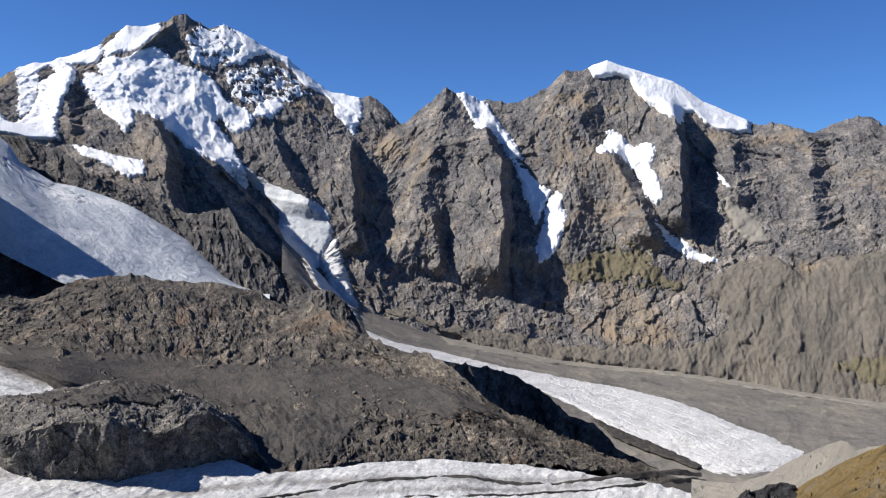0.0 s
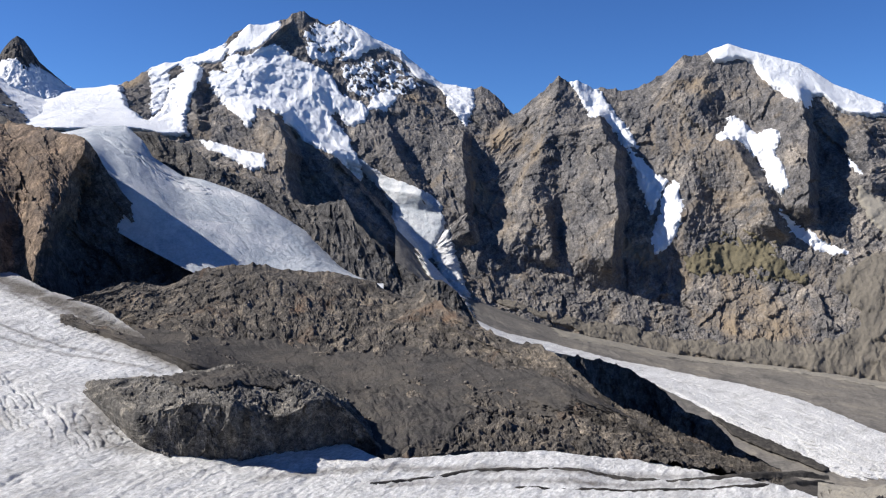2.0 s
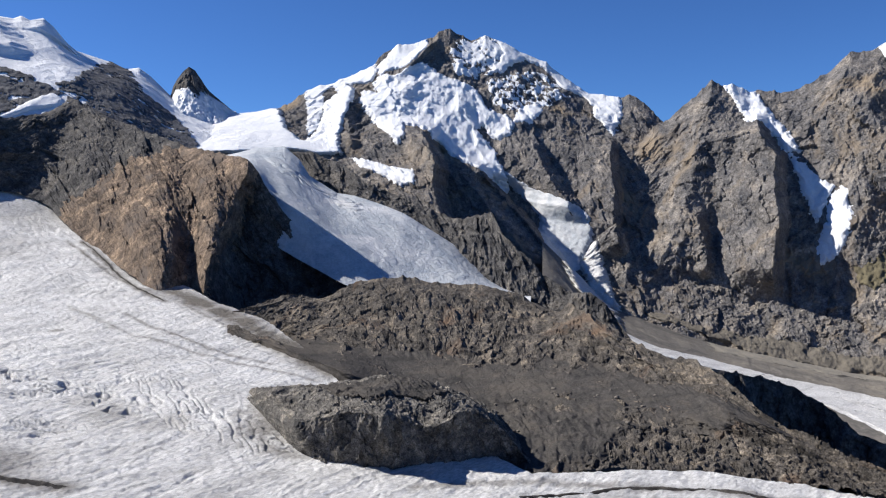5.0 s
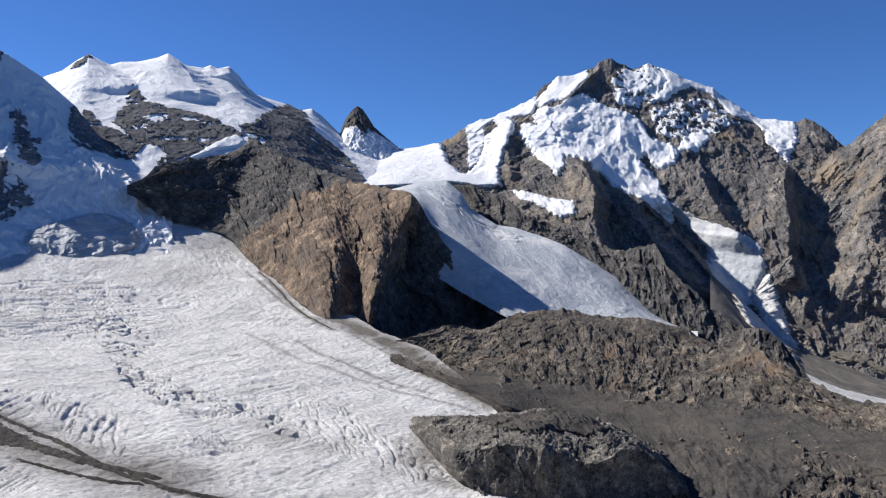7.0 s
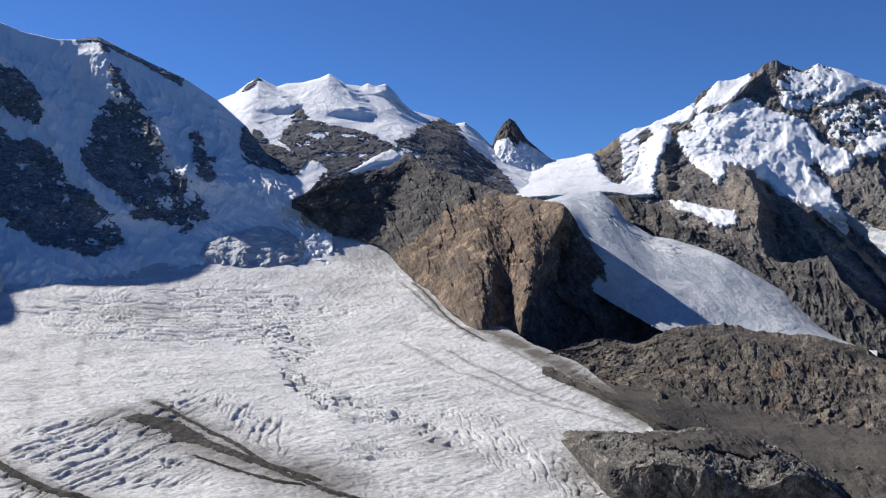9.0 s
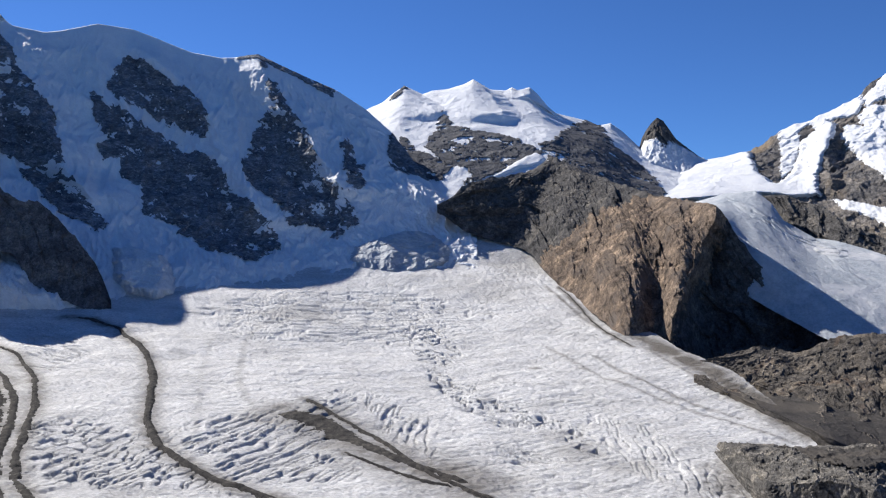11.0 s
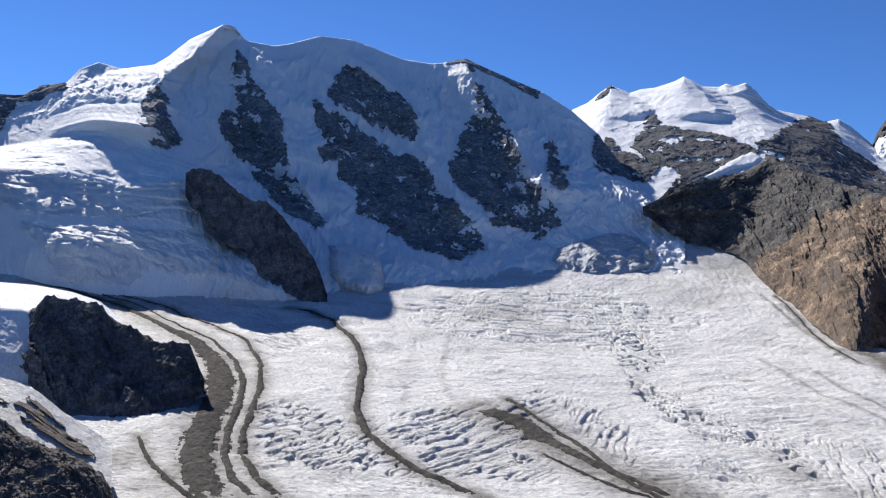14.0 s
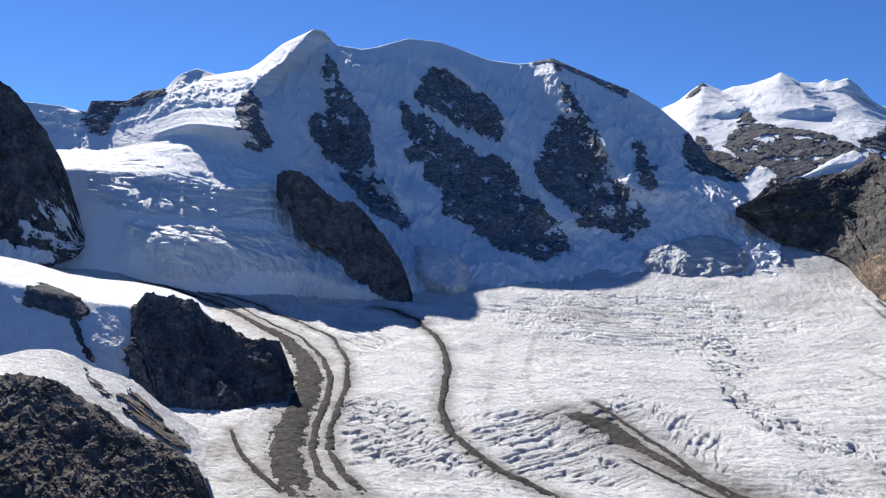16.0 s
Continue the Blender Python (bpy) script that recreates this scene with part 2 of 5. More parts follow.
class Slope:
    """A flank that falls from a crest line through further lines to its foot, on a grid of columns and rows."""

    def __init__(self, lines, cols, rows, ease=0, fall=0.05, bend=22):
        polars = [polar(l) for l in lines]
        lo, hi = max(p[0][0] for p in polars[:1]), min(p[0][-1] for p in polars[:1])
        self.az = np.linspace(hi, lo, cols)
        D = np.array([np.interp(self.az, p[0], p[1]) for p in polars])
        Z = np.array([np.interp(self.az, p[0], p[2]) for p in polars])
        # the plan and the lower lines run in curves; the crest keeps its outline
        wide = max(3, cols // bend)
        ring = np.hanning(2 * wide + 3)[1:-1]
        ring /= ring.sum()
        for i in range(len(lines)):
            rise = Z[i] / D[i]
            D[i] = np.convolve(np.pad(D[i], wide, "edge"), ring, "valid")
            if i:
                rise = np.convolve(np.pad(rise, wide, "edge"), ring, "valid")
            Z[i] = rise * D[i]
        steps = [float(np.mean(np.hypot(D[i + 1] - D[i], Z[i + 1] - Z[i]))) for i in range(len(lines) - 1)]
        self.at = np.concatenate([[0], np.cumsum(steps)]) / sum(steps)
        self.length, self.reach = sum(steps), float(D.mean())
        self.v = np.linspace(0, 1, rows)
        i = np.clip(np.searchsorted(self.at, self.v, side="right") - 1, 0, len(lines) - 2)
        f = ((self.v - self.at[i]) / (self.at[i + 1] - self.at[i]))[:, None]
        self.D, self.Z = D[i] * (1 - f) + D[i + 1] * f, Z[i] * (1 - f) + Z[i + 1] * f
        # small teeth of the crest die out soon below it
        wide = max(3, cols // 14)
        for g, crest in ((self.Z, Z[0]),):
            calm = np.convolve(np.pad(crest, wide, "edge"), np.hanning(2 * wide + 1) / wide, "valid")
            share = np.clip(1 - self.v / self.at[1], 0, 1)
            g += (crest - calm) * (np.exp(-self.v / fall) - share)[:, None]
        for _ in range(ease):   # round the breaks between the lines, not the crest
            for g in (self.D, self.Z):
                g[1:-1] = (g[:-2] + 2 * g[1:-1] + g[2:]) / 4
        self.A = np.broadcast_to(self.az, self.D.shape)
        self.V = np.broadcast_to(self.v[:, None], self.D.shape)
        self.out, self.up = np.zeros(self.D.shape), np.zeros(self.D.shape)
        self.kept = {}
        self.hush = np.ones(self.D.shape)   # how much of the roughness a place takes
        self.s, self.w = np.radians(self.A) * self.reach, self.V * self.length   # metres along and down the flank

    def calm(self, cells):
        """The relief without its small parts."""
        g = self.out
        k = np.hanning(2 * cells + 3)[1:-1]
        k /= k.sum()
        g = np.apply_along_axis(lambda q: np.convolve(np.pad(q, cells, "edge"), k, "valid"), 0, g)
        return np.apply_along_axis(lambda q: np.convolve(np.pad(q, cells, "edge"), k, "valid"), 1, g)

    def calmed(self, cells):
        if cells not in self.kept:
            self.kept[cells] = self.calm(cells)
        return self.kept[cells]

    def local(self, pairs):
        return [(math.radians(a) * self.reach, v * self.length) for a, v in pairs]

    def rib(self, pairs, height, sunny, shady, seed=0, ends=0.12):
        """A buttress (or, with a negative height, a gully) down a line of (bearing, share of the way down):
        it rises over `sunny` metres on its left and breaks off over `shady` metres on its right."""
        line = self.local(pairs)
        ws, ss = [p[1] for p in line], [p[0] for p in line]
        wob = 0.5 * min(shady, 60) * fbm(self.w / 90, 0 * self.w + seed, 0 * self.w, 4, 0.6, seed + 5)
        d = self.s - np.interp(self.w, ws, ss) + wob
        h = np.where(d > 0, 1 - d / sunny, 1 + d / shady)
        span = max(ws[-1] - ws[0], 1)
        h = height * np.clip(h, 0, 1) * smooth(ws[0] - ends * span, ws[0] + ends * span, self.w) * (1 - smooth(ws[-1] - ends * span, ws[-1] + ends * span, self.w))
        self.out += h

    def rough(self, gully, gully_wide, lumps, lump_size, seed, top=0.15, stretch=3.0, crisp=1.0, calm=0.0):
        """Gullies that run down, and lumps at a smaller size; the crest keeps a share `top` of them."""
        x, y, zero = self.s, self.w, 0 * self.s
        warp = fbm(x / (gully_wide * 2.5), y / (gully_wide * 2.5), zero, 3, seed=seed + 3) * gully_wide * 0.8
        g = ridged((x + warp) / gully_wide, y / (gully_wide * stretch), zero + seed, 6, 0.58, seed)
        l = fbm((x + 0.2 * y) / lump_size, y / (lump_size * 1.4), self.D / lump_size * 0.3, 6, 0.66, seed + 50)
        fade = top + (1 - top) * smooth(0, 0.12, self.V)
        fade = fade * (1 - calm * smooth(self.at[1] - 0.06, self.at[1] + 0.06, self.V))
        j1, j2 = 0.35 * fbm(x / lump_size, y / lump_size, zero + 4, 4, 0.6, seed + 61), 0.35 * fbm(x / lump_size, y / lump_size, zero + 8, 4, 0.6, seed + 62)
        slabs = facets((x + 0.3 * y) / (lump_size * 1.3) + j1, y / (lump_size * 2.0) + j2, seed + 70)
        blocks = facets((x - 0.4 * y) / (lump_size * 0.5) + j1 * 2, (y + 0.2 * x) / (lump_size * 0.7) + j2 * 2, seed + 71)
        fall, drop = np.abs(np.gradient(self.D, axis=0)), np.abs(np.gradient(self.Z, axis=0))
        steep, flat_ = drop / np.hypot(fall, drop), fall / np.hypot(fall, drop)   # the relief stands square to the slope
        h = self.hush * fade * (gully * g + crisp * lumps * (0.85 * slabs + 0.5 * blocks + 0.35 * l) + (1 - crisp) * lumps * l)
        self.out += h * steep * 1.15
        self.up += h * flat_ * 0.75

    def seracs(self, pairs, gap, depth, slant, seed, swell=0.0, ragged=25, long=4.0):
        """Broken ice within an outline: swells, and open cracks across the fall line."""
        inside = outline_distance(self.s, self.w, self.local(pairs)) + ragged * fbm(self.s / 80, self.w / 80, 0 * self.s, 4, 0.6, seed)
        body = smooth(-15, 25, inside)
        bend = 0.8 * gap * fbm(self.s / (3 * gap), self.w / (3 * gap), 0 * self.s, 3, 0.6, seed + 3)
        lane = (self.w + slant * self.s + bend) / gap
        r = 1 - np.abs(2 * value_noise(lane, (self.s - slant * self.w) / (gap * long), 0 * self.s, seed + 29) - 1)
        steps = fbm(self.s / (gap * 3), lane * 0.35, 0 * self.s, 4, 0.55, seed + 31)
        blocks = facets((self.s + 0.3 * self.w) / (gap * 0.8), self.w / (gap * 0.7), seed + 33)
        self.out += body * (swell * steps - depth * smooth(0.62, 0.95, r) + 0.3 * depth * blocks)

    def settle(self, start=0.75):
        """Bring the foot back to its line."""
        k = 1 - 0.85 * smooth(start, 1, self.V)
        self.out = self.out * k

    def crag(self, height, size, seed, depth=0.05):
        """Teeth along the crest."""
        t = ridged(self.s / size, 0 * self.s, 0 * self.s + seed, 4, 0.6, seed)
        self.up += height * t * (1 - smooth(0, depth, self.V))

    def places(self, out=None, up=None):
        out, up = self.out if out is None else out, self.up if up is None else up
        D, Z, a = self.D - out, self.Z + up, np.radians(self.A)
        return np.stack([-D * np.sin(a), D * np.cos(a), Z], -1)

    def rock(self, name, mat, parent, label="", behind=420, flat=True, drop=0.9):
        """The flank's bare surface, with a lee side behind the crest."""
        front = self.places()
        a = np.radians(self.az)
        rows = []
        for f in (1.0, 0.55, 0.25, 0.08):
            d, z = (self.D - self.out)[0] + behind * f, (self.Z + self.up)[0] - drop * behind * f
            z = z + 0.12 * behind * f * fbm(self.s[0] / 90, 0 * a + f * 5, 0 * a, 4, seed=7)
            rows.append(np.stack([-d * np.sin(a), d * np.cos(a), z], -1))
        return part(name, grid_mesh(name, np.concatenate([np.array(rows), front]), flat=flat), mat, parent, label)

    def cover(self, name, pairs, mat, parent, thick=10, ragged=25, size=60, seed=0, label="", lumps=3.0, edge=18, follow=0.5, flat=False, thin=0, cracks=None, cells=6, grow=0.0, fine=0.0, ledges=None):
        """Snow, ice or rubble that lies on the flank within an outline of (bearing, share of the way down)."""
        outline = self.local(pairs)
        margin = 2 * ragged + edge + 10
        cols_ = np.where((self.s[0] > min(p[0] for p in outline) - margin) & (self.s[0] < max(p[0] for p in outline) + margin))[0]
        rows_ = np.where((self.w[:, 0] > min(p[1] for p in outline) - margin) & (self.w[:, 0] < max(p[1] for p in outline) + margin))[0]
        cut = np.s_[rows_[0]:rows_[-1] + 1, cols_[0]:cols_[-1] + 1]
        s, w, v = self.s[cut], self.w[cut], self.V[cut]
        inside = outline_distance(s, w, outline)
        inside = np.minimum(inside, 3 * edge) - thin + grow + ragged * fbm(s / size, w / size, 0 * s + seed, 5, 0.65, seed) + 0.7 * ragged * fbm((s + 0.5 * w) / (0.3 * size), w / (0.55 * size), 0 * s + seed, 4, 0.7, seed + 2)
        if fine:   # a frayed edge and small gaps
            inside = inside + fine * fbm(s / 14, w / 20, 0 * s + seed, 4, 0.7, seed + 12)
        if ledges:   # bands of snow that lie on ledges: spacing, share, slant
            gap, share, slant = ledges
            lane = (w + slant * s + 0.9 * gap * fbm(s / (4 * gap), w / (4 * gap), 0 * s, 4, 0.6, seed + 14)) / gap
            r = 1 - np.abs(2 * value_noise(lane, s / (6 * gap), 0 * s, seed + 15) - 1) + 0.5 * fbm(s / (2.5 * gap), w / (1.2 * gap), 0 * s, 4, 0.65, seed + 16)
            inside = inside - 3 * edge * smooth(1.0 - share, 1.12 - share, r) - 0.5 * edge
        body = smooth(-edge, edge, inside)
        base = follow * self.out[cut] + (1 - follow) * self.calmed(cells)[cut] + (1 - follow) * 6
        bump = lumps * (fbm(s / 60, w / 60, 0 * s + seed, 5, 0.6, seed + 9) + 0.5 * ridged(s / 45, w / 60, 0 * s + seed, 4, 0.6, seed + 19))
        out = base + (thick + bump) * body - (1.5 * thick + 8) * (1 - body)
        up = follow * self.up[cut] + 0.35 * (thick * body) * smooth(0, 0.01, v) + 2 * body
        if cracks:   # open crevasses across the fall line: spacing, depth, slant
            gap, depth, slant = cracks
            r = 1 - np.abs(2 * value_noise((w + slant * s + 0.5 * gap * fbm(s / (2 * gap), w / (2 * gap), 0 * s, 3, 0.6, seed + 3)) / gap, s / (gap * 3.5), 0 * s, seed + 29) - 1)
            out = out - depth * smooth(0.74, 0.95, r) * body
        good = inside > -edge
        keep = good[:-1, :-1] & good[1:, :-1] & good[:-1, 1:] & good[1:, 1:]
        D, Z, a = self.D[cut] - out, self.Z[cut] + up, np.radians(self.A[cut])
        return part(name, grid_mesh(name, np.stack([-D * np.sin(a), D * np.cos(a), Z], -1), keep, flat), mat, parent, label)


# ---- ground and valley ----
PROFILE = ((0, -330), (850, -330), (1500, -262), (2000, -205), (2400, -140), (2700, -60), (2900, 0), (3100, 95), (3400, 230))


def glacier_height(d):
    return np.interp(d, [p[0] for p in PROFILE], [p[1] for p in PROFILE])


def ground_sheet():
    az = np.radians(np.linspace(-180, 180, 361))
    dist = np.concatenate([np.linspace(0, 30, 16), np.geomspace(36, 4950, 120)])
    A, D = np.meshgrid(az, dist)
    near = -0.50 * np.clip(D - 1.2, 0, None)
    deg = np.degrees(A)
    left = smooth(2, 18, deg) * (1 - smooth(115, 150, deg))
    far_left = glacier_height(np.minimum(D, 2000)) - 60
    far_right = -370 - 340 * smooth(1050, 1900, D)
    far = left * far_left + (1 - left) * far_right
    Z = np.maximum(near, far) + np.clip(D / 60, 0, 1) * 6 * fbm(D * np.sin(A) / 40, D * np.cos(A) / 40, 0 * D, 5, 0.55, 3) - 0.4 * np.clip(D, 0, 8)
    verts = np.stack([-D * np.sin(A), D * np.cos(A), Z], -1)
    return tagged(part("ground", grid_mesh("ground", verts[::-1]), GRAVEL), "grey stony mountain ground falling to the glacier", "ground", kind="structure")


ground_sheet()


def undulation(x, y):
    return 13 * fbm(x / 240, y / 240, 0 * x, 4, 0.5, 41) + 1.8 * fbm(x / 45, y / 45, 0 * x, 3, 0.5, 43)


def ice_height(x, y):
    """The height of the wide glacier's surface over the plan."""
    return glacier_height(np.hypot(x, y)) + undulation(x, y)


# zones of open crevasses on the wide glacier: outline in plan, way the cracks run (degrees), spacing, depth, seed, length
CRACKS = [
    ([(-2287, 922), (-2316, 1242), (-2227, 1444), (-2075, 1603), (-1834, 1671), (-1702, 1701), (-1639, 1375), (-1658, 1209), (-1776, 1083), (-1931, 935)], 51, 9.35, 4.25, 11, 7.8),
    ([(-1787, 1332), (-1814, 1440), (-1630, 1387), (-1483, 1305), (-1384, 1160), (-1454, 1153), (-1608, 1232)], -7, 13.2, 7.65, 13, 2.6),
    ([(-1454, 1153), (-1384, 1160), (-1228, 1101), (-1104, 1071), (-1013, 1075), (-957, 1068), (-934, 1023), (-976, 983), (-1024, 954), (-1124, 986), (-1209, 1012), (-1331, 1055)], 10, 9, 8.5, 15, 3.25),
    ([(-960, 1065), (-904, 1062), (-843, 1027), (-774, 977), (-792, 928), (-854, 971), (-915, 1002)], -1, 8.68, 7.65, 17, 3.9),
    ([(-977, 886), (-933, 928), (-828, 934), (-792, 928), (-857, 841), (-914, 850)], 15, 7.07, 3.67, 19, 10.4),
    ([(-1508, 336), (-1503, 430), (-1374, 492), (-1198, 502), (-1062, 497), (-1182, 276)], 122, 9.28, 4.28, 21, 2.86),
    ([(-1364, 509), (-1397, 630), (-1317, 729), (-1388, 872), (-1340, 907), (-1227, 806), (-1197, 729), (-965, 653), (-1054, 510), (-1198, 502)], 106, 8.16, 3.67, 23, 9.1),
    ([(-1388, 872), (-1276, 929), (-1080, 904), (-981, 798), (-1063, 773), (-1210, 831)], 133, 8.16, 3.06, 25, 7.8),
    ([(-2457, 536), (-2360, 593), (-2082, 624), (-1975, 592), (-1852, 467), (-1874, 417)], 22, 12, 5.1, 27, 7.8),
    ([(-965, 1122), (-823, 1132), (-630, 1022), (-505, 946), (-547, 901), (-656, 928), (-797, 978)], -46, 7.62, 2.14, 31, 7.8),
    ([(-618, 1002), (-534, 1000), (-476, 921), (-535, 908)], -11, 6.53, 3.06, 33, 5.2),
]
# thin trails of grit and dust that the ice carries: line in plan, half width, how thick
GRIT_TRAILS = [
    ([(-1265, 1695), (-1048, 1579), (-896, 1479), (-745, 1375), (-625, 1299)], 42, 1.1),
    ([(-610, 998), (-544, 926), (-502, 920)], 14, 0.6),
    ([(-2271, 1259), (-2066, 1089), (-1924, 948), (-1630, 785), (-1439, 709), (-1302, 686), (-1218, 696)], 10, 0.35),
    ([(-1207, 1459), (-1065, 1386), (-960, 1343), (-844, 1302), (-749, 1286)], 7, 0.6),
    ([(-1366, 1465), (-1084, 1332), (-905, 1283), (-758, 1250), (-636, 1233)], 7, 0.55),
    ([(-1808, 1942), (-1537, 1790), (-1380, 1697), (-1162, 1601), (-935, 1451), (-749, 1338), (-571, 1275)], 8, 0.7),
    ([(-1965, 871), (-1668, 719), (-1429, 610), (-1306, 548)], 8, 0.22),
    ([(-329, 883), (-258, 919), (-172, 944), (-52, 954), (83, 961), (219, 966), (316, 950)], 9, 0.6),
    ([(-176, 897), (-83, 923), (28, 936), (147, 939), (247, 941), (330, 931)], 8, 0.6),
    ([(-782, 963), (-632, 929), (-489, 924), (-318, 917)], 10, 0.25),
    ([(-2353, 630), (-2310, 687), (-2199, 721), (-2037, 715), (-1868, 682), (-1703, 629), (-1530, 557), (-1421, 513), (-1287, 483), (-1179, 484), (-1081, 494), (-1004, 510), (-946, 522)], 24, 0.8),
    ([(-2692, -7), (-2614, 88), (-2443, 205), (-2211, 286), (-2051, 334), (-1847, 345), (-1672, 325), (-1514, 284), (-1369, 236), (-1259, 209), (-1140, 197), (-1053, 210)], 72, 0.8),
    ([(-2609, 168), (-2429, 313), (-2219, 406), (-2054, 448), (-1824, 430), (-1631, 385), (-1463, 331), (-1352, 292), (-1241, 268), (-1130, 264), (-1030, 279)], 23, 0.8),
    ([(-1368, 130), (-1255, 134), (-1154, 152), (-1076, 170)], 18, 0.8),
    ([(-1311, 711), (-1232, 746), (-1101, 740), (-996, 738), (-917, 745), (-842, 748)], 72, 0.8),
    ([(-1078, 693), (-982, 698), (-894, 708), (-845, 722)], 12, 0.8),
    ([(-1361, 792), (-1256, 785), (-1105, 777), (-925, 734), (-812, 729), (-706, 747)], 18, 0.8),
    ([(-1769, 1959), (-1663, 1895), (-1574, 1842), (-1343, 1671), (-1207, 1599)], 11, 0.8),
]
# grey dusty places on the ice: middle, reach, how thick
GRIT_PLACES = [
    ((-2060, 2120), 190, 0.30),
    ((-2000, 1780), 150, 0.18),
    ((-576, 1026), 90, 0.55),
    ((-1251, 1306), 22, 0.5),
    ((-826, 959), 60, 0.3),
    ((-730, 961), 45, 0.3),
    ((-902, 992), 40, 0.25),
    ((-2086, 1194), 120, 0.28),
    ((-1902, 1805), 150, 0.22),
    ((-1198, 344), 120, 0.15),
    ((-1112, 596), 120, 0.12),
    ((-1273, 99), 60, 0.5),
    ((-1148, 128), 50, 0.35),
    ((-1281, 59), 60, 0.6),
]


def grit(x, y):
    """How much grit lies on the ice, 0 to 1."""
    wisp = fbm(x / 40, y / 40, 0 * x, 5, 0.62, 71)
    speck = fbm(x / 9, y / 9, 0 * x, 3, 0.6, 72)
    total = 0.10 * smooth(-0.1, 0.5, fbm(x / 160, y / 160, 0 * x, 5, 0.6, 73))
    for line, wide, much in GRIT_TRAILS:
        px, py = np.array(line).T
        near = (x > px.min() - 150) & (x < px.max() + 150) & (y > py.min() - 150) & (y < py.max() + 150)
        d, _ = line_distance(x[near] + 7 * wisp[near], y[near] + 7 * speck[near], line)
        total[near] = np.maximum(total[near], much * np.exp(-(d / wide) ** 2) * (0.75 + 0.5 * wisp[near]))
    for (cx, cy), reach, much in GRIT_PLACES:
        d = np.hypot(x - cx, y - cy) / reach + 0.6 * wisp + 0.35 * speck
        total = np.maximum(total, much * (1 - smooth(0.3, 1.2, d)))
    return np.clip(total + 0.05 * speck, 0, 1)


def main_glacier():
    far_b = [-24, -19, -15, -8, 0, 5, 12, 20, 25, 27, 30, 34, 38, 41, 44, 50, 53, 60, 68, 75, 88, 91, 102]
    far_d = [900, 940, 965, 1005, 1012, 1000, 980, 1130, 1330, 1500, 1750, 2000, 2400, 2900, 3280, 3330, 3200, 2900, 2760, 2720, 2700, 2800, 2800]
    az = np.concatenate([np.linspace(100, 14, 1080), np.linspace(13.8, -24, 190)])
    u = np.linspace(1, 0, 520)[:, None]
    far = np.interp(az, far_b, far_d)[None]
    near = np.interp(az, [-24, -19, -12, -4, 30], [890, 900, 850, 790, 790])[None]
    D = near * (far / near) ** u
    A = np.broadcast_to(np.radians(az), D.shape)
    x, y = -D * np.sin(A), D * np.cos(A)
    z = ice_height(x, y)
    calm = np.ones(x.shape)
    for outline, way, gap, depth, seed, long in CRACKS:
        px, py = np.array(outline).T
        near = (x > px.min() - 60) & (x < px.max() + 60) & (y > py.min() - 60) & (y < py.max() + 60)
        gx, gy = x[near], y[near]
        inside = outline_distance(gx, gy, outline) + 26 * fbm(gx / 50, gy / 50, 0 * gx, 4, 0.6, seed)
        c, s = math.cos(radians(way)), math.sin(radians(way))
        along, across = gx * c + gy * s, -gx * s + gy * c
        bend = 0.9 * gap * fbm(gx / (5 * gap), gy / (5 * gap), 0 * gx, 3, 0.6, seed + 2)
        r = 1 - np.abs(2 * value_noise((across + bend) / gap, along / (gap * long), 0 * gx, seed) - 1)
        z[near] -= 1.5 * depth * smooth(0.72, 0.95, r) * smooth(-8, 22, inside)
        calm[near] = np.minimum(calm[near], 1 - 0.6 * smooth(-8, 22, inside))
    # fine furrows of meltwater over all the ice, and thin crevasses in arcs across the flow
    away = np.hypot(x + 2350, y - 1500)
    turn = np.arctan2(y - 1500, x + 2350) * 900
    swarm = smooth(-0.05, 0.3, fbm(x / 210, y / 210, 0 * x, 4, 0.55, 64)) * calm
    for gap, depth, seed in ((19, 1.6, 66), (11, 1.6, 67)):
        c = 1 - np.abs(2 * value_noise((away + 16 * fbm(x / 70, y / 70, 0 * x, 3, 0.5, seed)) / gap, turn / (gap * 7), 0 * x, seed) - 1)
        z = z - depth * smooth(0.80, 0.95, c) * swarm
    z = z + 1.0 * ridged((away + 25 * fbm(x / 120, y / 120, 0 * x, 3, 0.5, 61)) / 16, turn / 90, 0 * x, 3, 0.6, 60) + 1.5 * fbm(x / 8, y / 8, 0 * x, 2, 0.6, 62)
    dirt = grit(x, y)
    g = thing("glacier", "broad grey-white crevassed glacier filling the basin below the peaks", "glacier")
    verts = np.stack([x, y, z], -1)
    mx, my = (x[:-1, :-1] + x[1:, 1:]) / 2, (y[:-1, :-1] + y[1:, 1:]) / 2
    rest = np.ones(mx.shape, bool)
    for outline, *_ in CRACKS:
        field = rest & (outline_distance(mx, my, outline) > -20)
        rest &= ~field
        part("crevasse_field", grid_mesh("crevasse_field", verts, field, dirt=dirt), ICE, g, "ice torn by open crevasses")
    part("ice_stream", grid_mesh("ice_stream", verts, rest, dirt=dirt), ICE, g, "furrowed grey-white ice")
    return g


